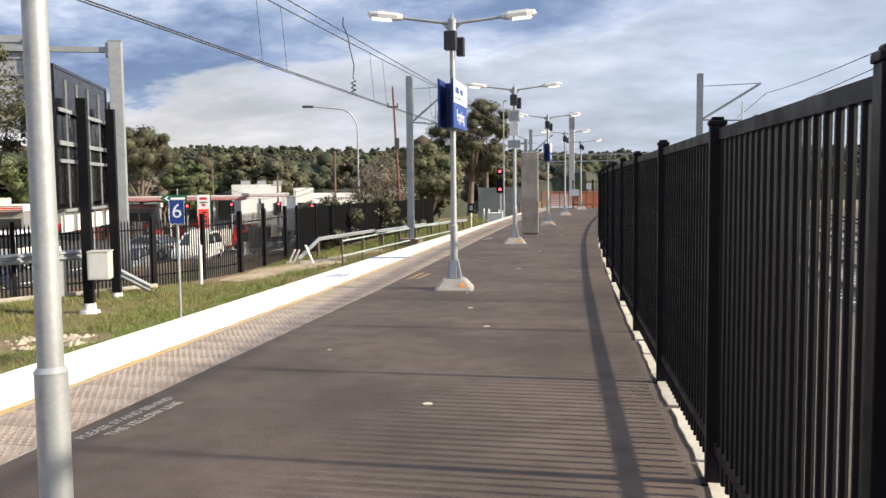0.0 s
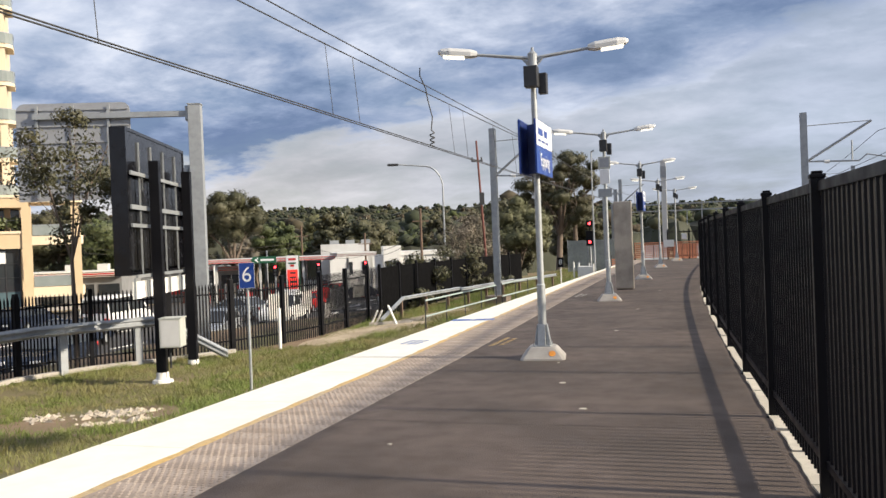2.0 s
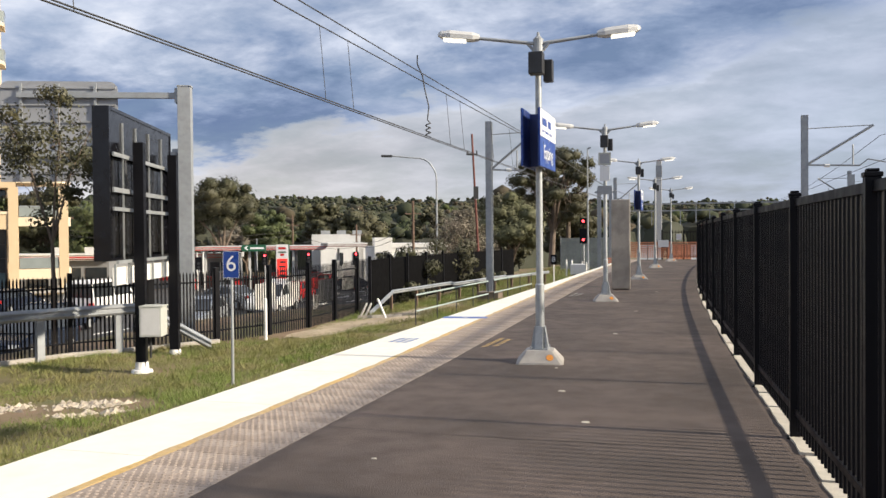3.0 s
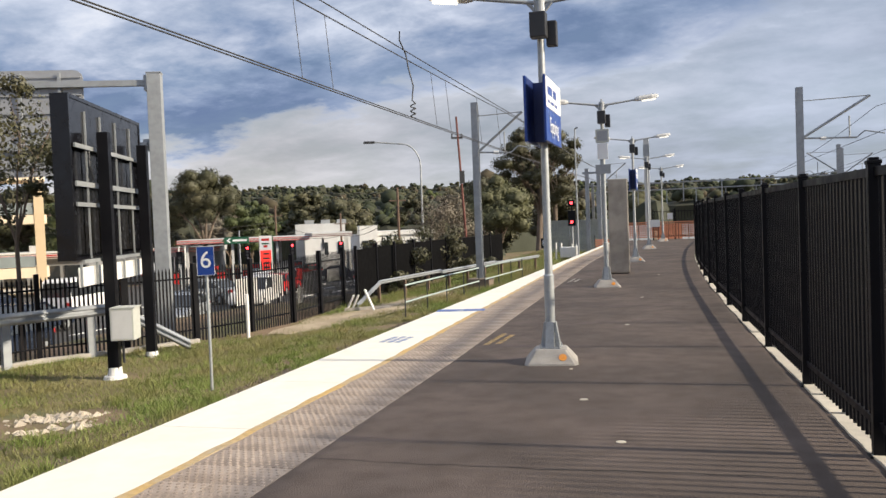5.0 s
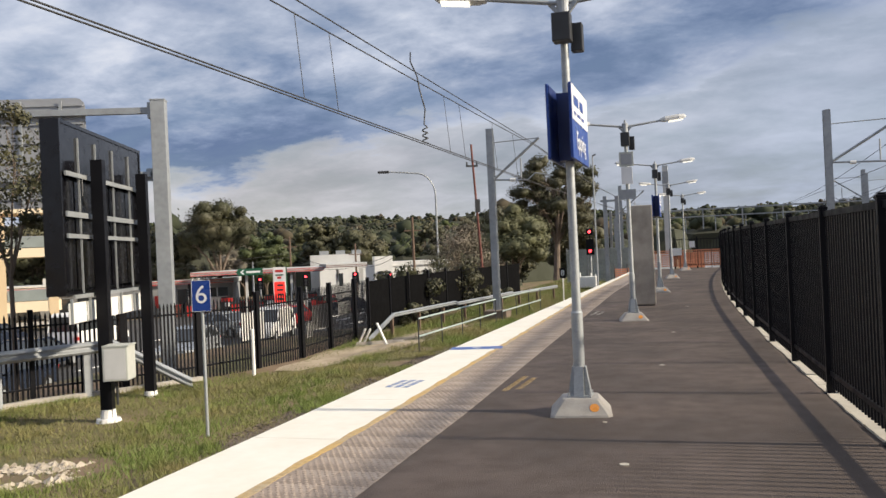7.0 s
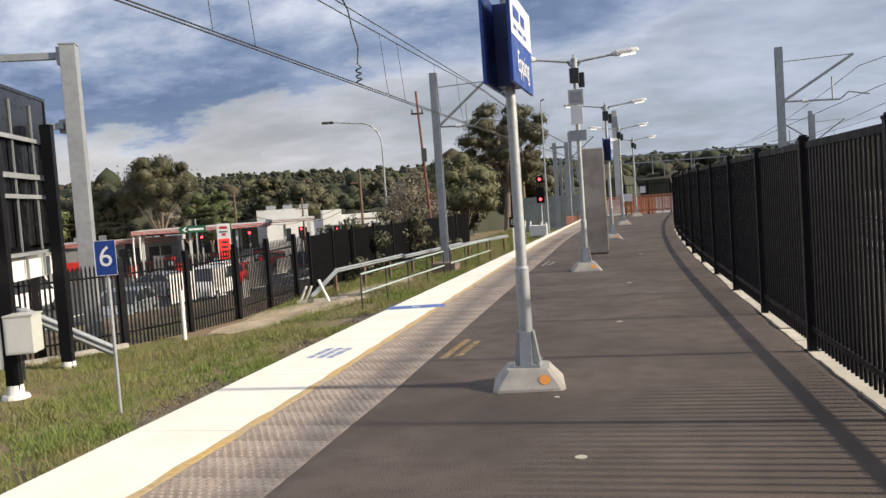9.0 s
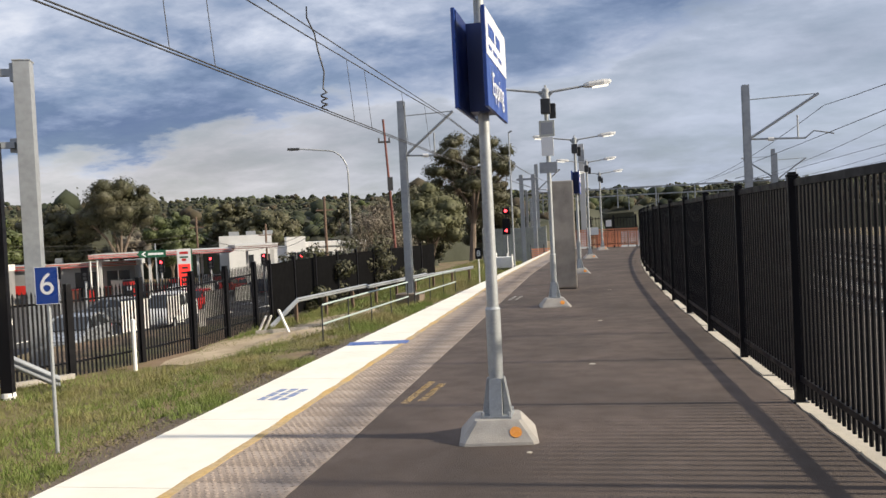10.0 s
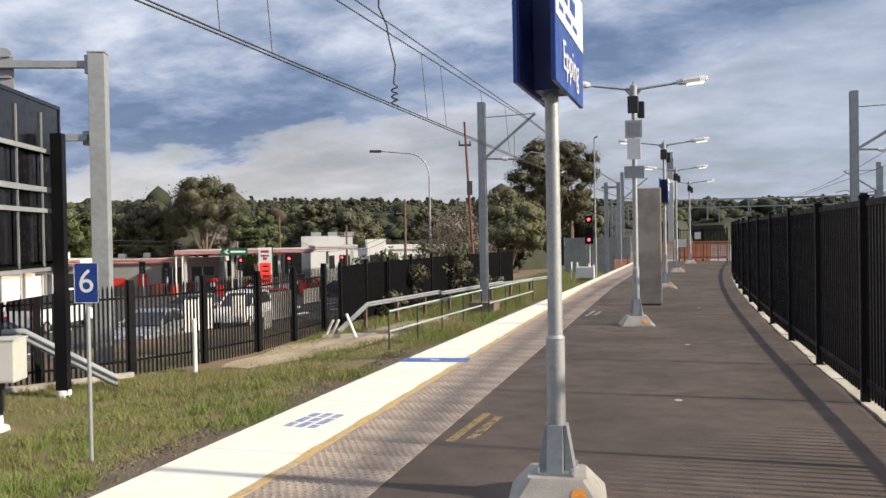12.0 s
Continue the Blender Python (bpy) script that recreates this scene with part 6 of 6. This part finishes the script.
# ---- street furniture and buildings ----
def build_street():
    def at(u, w, rz=0.0):
        p = STREET @ Vector((u, w, 0))
        return pose(p.x, p.y, float(ground_z(p.x, p.y)), 0, 0, 24.2 + rz)
    # price pylon of the fuel station
    m = at(-5.0, 78)
    root = thing("price_pylon", m @ Matrix.Diagonal((0.86, 0.86, 0.96, 1)), "tall white fuel price sign with lit red figures", "sign")
    part("frame", box(B(), -0.66, 0.66, -0.15, 0.15, 0, 4.75, 0.03), "white", root)
    part("green_edge", box(B(), 0.67, 0.78, -0.12, 0.12, 0, 4.75), "green", root)
    head = part("emblem_field", box(B(), -0.6, 0.6, -0.17, -0.155, 3.5, 4.66), "sign_white", root)
    part("emblem_bar", box(B(), -0.4, 0.4, -0.185, -0.172, 4.28, 4.5), "red", head)
    part("emblem_block", box(B(), -0.2, 0.2, -0.185, -0.172, 3.66, 3.88), "red", head)
    part("emblem_band", box(B(), -0.4, 0.4, -0.195, -0.187, 3.95, 4.08), "green", head)
    part("price_panel", box(B(), -0.55, 0.55, -0.17, -0.155, 1.5, 3.38), "led_red", root, "lit red price panel")
    for k in range(4):
        part("figure_bar", box(B(), -0.32 + 0.06 * (k % 2), 0.36, -0.18, -0.172, 1.68 + k * 0.43, 1.86 + k * 0.43), "dark", root)
    # direction sign
    m = at(-7.6, 78)
    root = thing("direction_sign", m @ pose(0, 0, -0.5), "green street direction sign pointing aside", "sign")
    bm = prism(B(), [(-1.2, 4.72), (-0.95, 4.42), (1.15, 4.42), (1.15, 5.02), (-0.95, 5.02)], -0.02, 0.02, "y")
    part("plate", bm, "green", root)
    part("arrow", prism(B(), [(-0.85, 4.72), (-0.55, 4.5), (-0.45, 4.56), (-0.65, 4.72), (-0.45, 4.88), (-0.55, 4.94)], -0.032, -0.022, "y"), "sign_white", root)
    part("lettering_bar", box(B(), -0.3, 0.95, -0.032, -0.022, 4.62, 4.80), "sign_white", root)
    part("post", rod(B(), (0.3, 0.06, 0), (0.3, 0.06, 5.6), 0.06, n=8), "galv_dull", root)
    # traffic lights
    for u, w, h in ((-5.3, 62, 3.5), (-2.1, 62, 3.6), (1.5, 66, 3.7), (-9.4, 58, 3.2), (4.4, 70, 3.6), (-12.6, 66, 3.3)):
        root = thing("traffic_light", at(u, w), "black traffic light on a pole showing red", "traffic light", "traffic lights")
        part("pole", rod(B(), (0, 0.12, 0), (0, 0.12, h), 0.06, n=8), "galv_dull", root)
        head = part("head", box(B(), -0.21, 0.21, -0.1, 0.06, h - 0.82, h + 0.02, 0.02), "black", root)
        if u not in (-9.4, -12.6):
            part("red_lens", rod(B(), (0, -0.14, h - 0.15), (0, -0.1, h - 0.15), 0.085, n=14), "red_lens", head, "lit red lens")
        for k in (1, 2):
            part("dark_lens", rod(B(), (0, -0.12, h - 0.15 - k * 0.26), (0, -0.1, h - 0.15 - k * 0.26), 0.10, n=12), "dark", head)
    # street lamp with swan-neck arm
    root = thing("street_lamp", at(8.7, 72), "tall grey street lamp with curved outreach arm", "street lamp")
    bm = B()
    pts = [(0, 0, 0), (0, 0, 10.1)] + [(-1.6 + 1.6 * math.cos(a), 0, 10.1 + 1.9 * math.sin(a)) for a in np.linspace(0.15, 1.45, 8)] + [(-3.9, 0, 12.2)]
    for k, (p, q) in enumerate(zip(pts, pts[1:])):
        rod(bm, p, q, 0.10 if k == 0 else 0.06, 0.07 if k == 0 else 0.06, 8)
    part("pole", bm, "galv_dull", root)
    part("lantern", box(B(), -4.8, -3.85, -0.17, 0.17, 12.08, 12.28, 0.05), "dark", root)
    # timber power poles with crossarms
    for u, w, h, r, lean, mat in ((-15.3, 34, 17.5, 0.19, -0.75, "timber"), (6.9, 75, 8.5, 0.14, 0, "timber"), (-5.0, 98, 8.2, 0.13, 0, "timber"), (8.05, 46, 8.6, 0.075, -0.42, "rust"), (2.2, 92, 7.0, 0.13, 0, "timber"), (-20, 104, 9, 0.14, 0, "timber"), (-27.0, 88, 8.5, 0.14, 0, "timber")):
        root = thing("power_pole", at(u, w), "weathered brown timber power pole with crossarm", "power pole", "power poles")
        part("shaft", rod(B(), (0, 0, -0.3), (lean, 0, h), r, r * 0.75, 10), mat, root)
        half = 0.32 if mat == "rust" else 0.75
        part("crossarm", box(B(), lean - half, lean + half, -0.05, 0.05, h - 1.22, h - 1.12), "dark" if mat == "rust" else "timber", root)
        for k in (-0.85 * half, 0.85 * half):
            part("insulator", rod(B(), (lean + k, 0, h - 1.12), (lean + k, 0, h - 0.95), 0.04, n=8), "dark", root)
        if mat == "rust":
            part("fuse_box", box(B(), lean * 0.5 - 0.16, lean * 0.5 + 0.1, -0.25, -0.1, 4.9, 5.6), "dark", root)
    p = [STREET @ Vector(v) for v in ((-27, 88, 2.4), (-5, 98, 2.2), (2.2, 92, 0.9), (6.9, 75, 3.0))]
    for z in (0.0, -0.5):
        for a, b in zip(p, p[1:]):
            wire("power_line", sag(a + Vector((0, 0, z)), b + Vector((0, 0, z)), 0.8, 10), 0.022, "black power line between timber poles", "power lines")


def build_fuel_station():
    p = STREET @ Vector((0, 88, 0))
    g = float(ground_z(p.x, p.y))
    root = thing("fuel_canopy", STREET @ pose(0, 88, g), "flat white fuel canopy with red stripe on columns", "canopy")
    part("roof", box(B(), -14.4, -1.2, 0, 9, 4.24, 4.66), "lamp_shell", root, "pale roof fascia")
    for z0, z1, c in ((4.27, 4.34, "red"), (4.40, 4.45, "rust"), (4.52, 4.58, "red")):
        part("stripe", box(B(), -14.42, -1.18, -0.015, 9.02, z0, z1), c, root, "red fascia stripe")
    part("underside", box(B(), -14.3, -1.4, 0.2, 8.8, 4.18, 4.236), "dark", root)
    part("light_panel", box(B(), -7.6, -4.6, 1.0, 2.6, 4.14, 4.178), "white", root)
    part("roof_wing", box(B(), -1.1, 3.0, -2, 6, 4.5, 4.92), "lamp_shell", root, m=pose(0, 0, 0, 0, 0, 6))
    for z0, z1 in ((4.54, 4.60), (4.70, 4.75)):
        part("wing_stripe", box(B(), -1.12, 3.02, -2.02, 6.02, z0, z1), "rust", root, m=pose(0, 0, 0, 0, 0, 6))
    for x in (-13.5, -9.0, -4.5, 0.2, 2.7):
        for y in (0.8, 7.5):
            part("column", box(B(), x - 0.12, x + 0.12, y - 0.12, y + 0.12, 0, 4.3), "lamp_shell", root)
    # wares and bins standing on the forecourt
    def stock(name, u, w, size, mat, label, category, lid):
        ob = thing(name, STREET @ pose(u, w, g), label, category, "forecourt clutter")
        a, d, hh = size
        part("body", box(B(), -a / 2, a / 2, -d / 2, d / 2, 0.06, hh, 0.03), mat, ob)
        part("lid", box(B(), -a / 2 - 0.03, a / 2 + 0.03, -d / 2 - 0.03, d / 2 + 0.03, hh, hh + 0.07), lid, ob)
        part("plinth", box(B(), -a / 2 + 0.05, a / 2 - 0.05, -d / 2 + 0.05, d / 2 - 0.05, 0, 0.06), "dark", ob)
    for u in (-12.2, -3.4, 0.9):
        stock("ice_chest", u, 92.5, (1.9, 0.8, 1.9), "white", "white ice chest standing on the forecourt", "ice chest", "lamp_shell")
    for u, w in ((-14.9, 90.5), (-10.3, 89.2), (-7.9, 91.0), (-2.3, 90.0), (1.6, 89.0)):
        stock("waste_bin", u, w, (0.7, 0.7, 1.25), "red", "red waste bin standing on the forecourt", "bin", "dark")
    for u, w in ((-16.6, 91.0), (-13.6, 93.0), (-9.3, 92.6)):
        stock("crate_stack", u, w, (1.5, 1.0, 1.3), "rust", "stack of reddish crates on the forecourt", "crates", "red")
    for u in (-14.0, -13.4):
        pole = thing("flag_pole", STREET @ pose(u, 86.5, g), "thin white pole at the edge of the forecourt", "pole", "forecourt poles")
        part("shaft", rod(B(), (0, 0, 0), (0, 0, 4.0), 0.09, 0.07, 8), "white", pole)
        part("cap", rod(B(), (0, 0, 4.0), (0, 0, 4.1), 0.12, n=8), "lamp_shell", pole)
    for x in (-11.2, -6.8, -2.6):
        pump = thing("fuel_pump", STREET @ pose(x, 90.2, g), "red and dark fuel pump under the canopy", "fuel pump", "fuel pumps")
        part("cabinet", box(B(), -0.55, 0.55, -0.3, 0.3, 0, 2.0, 0.04), "dark", pump)
        part("red_band", box(B(), -0.56, 0.56, -0.31, 0.31, 1.5, 1.85), "red", pump)
        part("screen", box(B(), -0.3, 0.3, -0.33, -0.312, 1.0, 1.4), "sign_white", pump)
    shop = thing("fuel_shop", STREET @ pose(-17, 93.5, g), "low grey fuel station shop with red trims", "shop")
    part("wall", box(B(), -10, 6, 0, 7, 0, 3.35), "shop_grey", shop)
    part("roof_edge", box(B(), -10.2, 6.2, -0.3, 7.2, 3.35, 3.85), "lamp_shell", shop)
    for z0, z1, c in ((3.40, 3.48, "red"), (3.56, 3.62, "rust"), (3.70, 3.77, "red")):
        part("fascia", box(B(), -10.2, 6.2, -0.34, -0.302, z0, z1), c, shop)
    for x in (-8.6, 1.4, 4.4):
        w = part("window", box(B(), x - 1.1, x + 1.1, -0.06, -0.003, 0.4, 2.9), "glass", shop)
        part("window_frame", box(B(), x - 0.04, x + 0.04, -0.09, -0.062, 0.4, 2.9), "sign_white", w)
    for x in (-9.5, -7.7, -4.0, -1.5, 2.4):
        part("roof_vent", box(B(), x - 0.35, x + 0.35, 1.6, 2.3, 3.85, 4.35 + 0.12 * (x % 2), 0.03), "lamp_shell", shop)
    for u, ww, hh in ((-21.5, 2.6, 0.9), (-18.6, 0.9, 1.3)):
        part("poster", box(B(), u + 17 - ww / 2, u + 17 + ww / 2, -0.12, -0.095, 1.0, 1.0 + hh), "red", shop, "red advertising poster")
    # second dark shop wing to the side with stripe
    wing = thing("shop_wing", STREET @ pose(-29.5, 84, g), "grey shop front with red and green fascia stripe", "shop")
    part("wall", box(B(), -7, 7.6, 0, 8, 0, 3.5), "shop_grey", wing)
    part("fascia", box(B(), -7.1, 7.7, -0.5, 8, 3.5, 4.1), "white", wing)
    for z0, z1, c in ((3.56, 3.66, "rust"), (3.74, 3.86, "red"), (3.94, 3.99, "dark")):
        part("fascia_stripe", box(B(), -7.1, 7.7, -0.53, -0.502, z0, z1), c, wing)
    for x in (-5, -2, 1, 4, 6.4):
        part("window", box(B(), x - 1.0, x + 1.0, -0.05, -0.003, 0.5, 2.8), "glass", wing)
    for x in (-5.5, -3.0, 2.2, 5.3):
        part("roof_unit", box(B(), x - 0.5, x + 0.5, 2, 3, 4.1, 4.75), "lamp_shell", wing)
    # white office behind
    p = STREET @ Vector((5, 108, 0))
    g = float(ground_z(p.x, p.y))
    off = thing("white_office", STREET @ pose(0, 108, g), "low white flat-roofed commercial building with dark windows", "building")
    part("roof_block", box(B(), -3.2, 3.2, 3, 9, 0, 6.0), "lamp_shell", off)
    part("tall_block", box(B(), 4.9, 7.2, 0, 6, 0, 5.5), "white", off)
    part("long_wing", box(B(), 7.2, 14.6, 0.5, 7, 0, 4.2), "white", off)
    part("low_wing", box(B(), -2, 4.9, 0.5, 6, 0, 4.4), "white", off)
    part("parapet", box(B(), 7.1, 14.8, 0.3, 7.2, 4.2, 4.75), "white", off)
    for x in (8.2, 9.9, 11.6, 13.3):
        w = part("window", box(B(), x - 0.55, x + 0.55, 0.42, 0.497, 1.7, 3.5), "glass", off)
        part("window_frame", box(B(), x - 0.03, x + 0.03, 0.38, 0.418, 1.7, 3.5), "white", w)
    for x in (0.5, 2.5, 5.6, 6.5):
        part("window", box(B(), x - 0.4, x + 0.4, -0.06 if x > 4.9 else 0.44, -0.003 if x > 4.9 else 0.497, 2.0, 3.6), "glass", off)
    for k in range(3):
        part("roof_plant", box(B(), -2 + k * 2.1, -0.8 + k * 2.1, 4, 6, 6.0, 6.5), "galv_dull", off)


def build_apartments():
    """Podium of shops with a tower of flats on it: local x along the front, -y to the street."""
    corner = STREET @ Vector((-21.6, 70, 0))
    g = -2.8
    root = thing("apartment_block", pose(corner.x, corner.y, g, 0, 0, 42), "cream apartment tower above a tan shop podium", "apartment building")
    W = 46.0
    # podium slabs and columns
    part("podium_back", box(B(), -W, -4.4, 4.0, 14, 0, 9.2), "tan", root)
    part("ground_slab", box(B(), -W, 0, -0.2, 4.0, 0, 0.35), "concrete", root)
    for z0, z1, y0 in ((5.1, 6.5, -0.15), (8.35, 9.35, -0.25)):
        part("floor_band", box(B(), -W, -3.6, y0, 4.0, z0, z1), "tan", root)
        part("band_lip", box(B(), -W, -3.54, y0 - 0.08, y0, z1 - 0.22, z1 - 0.02), "cream", root)
    # open terrace at the podium's end: slim slabs with a rounded corner
    for z0, z1 in ((1.15, 1.95), (5.35, 6.05), (8.75, 9.30)):
        pts = [(-3.58, 5.0), (-3.58, -0.25), (-0.6, -0.25)] + [(-0.6 + 0.95 * math.sin(a), 0.70 - 0.95 * math.cos(a)) for a in (0.4, 0.8, 1.2, 1.57)] + [(0.35, 5.0)]
        part("terrace_slab", prism(B(), pts, z0, z1, "z"), "cream", root, "cream terrace slab with rounded corner")
    for z in (6.05, 1.95):
        part("terrace_glass", box(B(), -3.4, -0.6, -0.2, -0.18, z + 0.05, z + 0.85), "rail_glass", root)
        part("terrace_rail", box(B(), -3.4, -0.6, -0.22, -0.16, z + 0.85, z + 0.91), "galv_dull", root)
    for k in range(3):
        table = B()
        rod(table, (-3.0 + k * 1.0, 1.2, 2.65), (-3.0 + k * 1.0, 1.2, 2.7), 0.35, n=12)
        rod(table, (-3.0 + k * 1.0, 1.2, 1.95), (-3.0 + k * 1.0, 1.2, 2.65), 0.04, n=8)
        part("terrace_table", table, "timber", root)
    xs = [-0.2, -3.8, -9.1, -15.6, -22.0, -28.4, -35.0]
    for i, x in enumerate(xs):
        w = 0.35 if i < 2 else 0.6
        part("column", box(B(), x - w, x + w, -0.3, 0.6, 0.3, 8.4), "tan", root)
    for i, (xa, xb) in enumerate(zip(xs[1:], xs)):
        if i == 0:
            continue
        wa = 0.6
        x0, x1 = xa + 0.62, xb - wa
        part("shop_back", box(B(), x0, x1, 2.6, 2.7, 0.35, 5.1), "dark", root)
        y = 0.35
        glaze = part("shop_front", box(B(), x0, x1, y, y + 0.04, 1.7, 5.1), "glass", root, "dark shop glazing")
        part("lower_panel", box(B(), x0, x1, y - 0.02, y + 0.04, 0.35, 1.7), "teal", root)
        n = 4
        for k in range(n + 1):
            xx = x0 + (x1 - x0) * k / n
            part("mullion", box(B(), xx - 0.04, xx + 0.04, y - 0.05, y - 0.022, 0.4, 5.1), "dark", root)
        for z in (1.7, 2.8, 3.9):
            part("transom", box(B(), x0, x1, y - 0.05, y - 0.022, z - 0.03, z + 0.03), "dark", root)
        # planter gallery above
        part("gallery_back", box(B(), x0, x1, 2.4, 2.5, 6.5, 8.35), "glass", root)
        for k in range(3):
            xx = x0 + (x1 - x0) * (k + 0.7) / 3.4
            part("gallery_pier", box(B(), xx - 0.22, xx + 0.22, 2.0, 2.39, 6.5, 8.35), "cream", root)
        rng = np.random.default_rng(60 + i)
        c = np.stack([rng.uniform(x0, x1, 22), rng.uniform(0.3, 1.0, 22), rng.uniform(6.7, 7.4, 22)], -1)
        v, f = leaf_cloud(c, np.full(22, 0.55), 900, 0.14, rng, 0.6)
        part("planter_greenery", soup("greenery", v, f, "leaf_green"), "", root, "green balcony plants")
        for k in range(6):
            xx = x0 + (x1 - x0) * k / 5
            part("gallery_rail_post", box(B(), xx - 0.02, xx + 0.02, 0.05, 0.09, 6.5, 7.35), "dark", root)
        part("gallery_rail", box(B(), x0, x1, 0.04, 0.1, 7.32, 7.38), "dark", root)
    part("pergola_roof", box(B(), -17.0, -7.6, -2.4, -0.32, 5.0, 5.12), "timber", root, "dark timber awning")
    part("white_notice", box(B(), -6.5, -5.4, 0.26, 0.29, 3.95, 4.9), "sign_white", root)
    part("terrace_wall", box(B(), -30, -7.6, -1.7, -1.4, 0.0, 1.35), "tan", root)
    # tower: wall with small windows, balconies stack, round bay
    H = 3.1
    floors = 6
    z0 = 9.3
    zt = z0 + floors * H + 0.6
    part("tower_wall", box(B(), -11.5, -8.9, 2.2, 12, z0, zt), "cream", root)
    part("tower_core", box(B(), -8.9, -4.9, 4.6, 12, z0, zt + 1.5), "cream", root)
    part("tower_back", box(B(), -38, -11.5, 5.6, 12, z0, zt), "cream", root)
    for x0, x1 in ((-8.9, -8.55), (-7.85, -7.1), (-5.45, -4.9)):
        part("pier", box(B(), x0, x1, 1.9, 4.6, z0, zt + 0.6), "cream", root)
    part("roof_cap", box(B(), -39, -4.6, 1.6, 12.4, zt + 0.6, zt + 0.9), "cream", root)
    for f in range(floors):
        z = z0 + f * H
        w = part("window", box(B(), -10.0, -9.3, 2.15, 2.197, z + 1.05, z + 2.3), "glass", root)
        part("sill", box(B(), -10.05, -9.25, 2.08, 2.15, z + 0.98, z + 1.05), "cream", w)
        part("window_frame", box(B(), -9.67, -9.63, 2.12, 2.148, z + 1.05, z + 2.3), "dark", w)
        part("strip_window", box(B(), -8.5, -7.9, 3.0, 3.05, z + 0.5, z + 2.7), "glass", root)
        part("strip_spandrel", box(B(), -8.55, -7.85, 2.3, 3.1, z - 0.25, z + 0.35), "cream", root)
        # balcony with a rounded corner at the tower's end
        bm = B()
        pts = [(-7.1, 4.6), (-7.1, 1.75)] + [(-5.2 + 0.9 * math.sin(a), 2.65 - 0.9 * math.cos(a)) for a in (0, 0.4, 0.8, 1.2, 1.57)] + [(-4.3, 4.6)]
        prism(bm, pts, z - 0.22, z + 0.06, "z")
        bal = part("balcony", bm, "cream", root)
        for (xa, ya), (xb, yb) in zip(pts[1:-1], pts[2:]):
            L = math.hypot(xb - xa, yb - ya)
            ang = math.degrees(math.atan2(yb - ya, xb - xa))
            part("rail_panel", obox(B(), ((xa + xb) / 2, (ya + yb) / 2 + 0.03, z + 0.54), (L, 0.02, 0.84), ang), "rail_glass", bal)
            part("top_rail", obox(B(), ((xa + xb) / 2, (ya + yb) / 2 + 0.03, z + 0.99), (L + 0.02, 0.05, 0.05), ang), "galv_dull", bal)
        part("balcony_door", box(B(), -6.9, -5.6, 4.5, 4.597, z + 0.06, z + 2.35), "glass", root)
        part("pale_blind", box(B(), -6.2, -5.6, 4.44, 4.498, z + 0.06, z + 2.35), "curtain", root)
        part("door_mullion", box(B(), -6.27, -6.21, 4.42, 4.498, z + 0.06, z + 2.35), "dark", root)
        # rounded bay of wide windows
        cx, cy, R = -16.2, 6.6, 5.0
        seg = 11
        for k in range(seg):
            a0 = math.radians(195 + k * 150 / seg)
            a1 = math.radians(195 + (k + 1) * 150 / seg)
            p0, p1 = (cx + R * math.cos(a0), cy + R * math.sin(a0)), (cx + R * math.cos(a1), cy + R * math.sin(a1))
            mid, ang, L = ((p0[0] + p1[0]) / 2, (p0[1] + p1[1]) / 2), math.degrees(math.atan2(p1[1] - p0[1], p1[0] - p0[0])), math.hypot(p1[0] - p0[0], p1[1] - p0[1])
            part("bay_spandrel", obox(B(), (mid[0], mid[1], z + 0.05), (L + 0.03, 0.25, 0.75), ang), "cream", root)
            w = part("bay_window", obox(B(), (mid[0], mid[1], z + 1.60), (L - 0.02, 0.08, 2.35), ang), "curtain" if (k * 3 + f * 5) % 7 else "glass", root)
            part("bay_transom", obox(B(), (mid[0], mid[1], z + 1.25), (L, 0.14, 0.09), ang), "dark", w)
            part("bay_mullion", obox(B(), (p0[0], p0[1], z + 1.60), (0.12, 0.16, 2.35), ang), "dark", w)
    part("bay_roof", rod(B(), (-16.2, 6.6, zt), (-16.2, 6.6, zt + 0.5), 5.3, n=32), "cream", root)


# ---- build everything ----
build_ground()
build_tracks()
platform = build_platform()
build_fence()
lamp = build_lamp_post()
for x, y in ((0.62, -9.38), (0.02, 9.66), (0.14, 19.1), (0.2, 29.0), (0.6, 38.2)):
    copy_thing(lamp, pose(x, y, 0) @ Matrix.Diagonal((1, 1, 1.02 if y > 5 else 0.97, 1)))
build_station_sign(0.225, 0.18)
build_station_sign(0.14, 19.1)
build_info_panels(0.02, 9.66)
build_steel_board()
build_number_sign()
build_billboard()
build_gantry()
build_palisade()
build_guardrails()
build_handrails()
build_masts()
build_wires()
build_platform_end()
build_apartments()
build_fuel_station()
build_street()
build_cars()
build_trees()
build_grass()
build_markings(platform)
build_platform_pieces(platform)
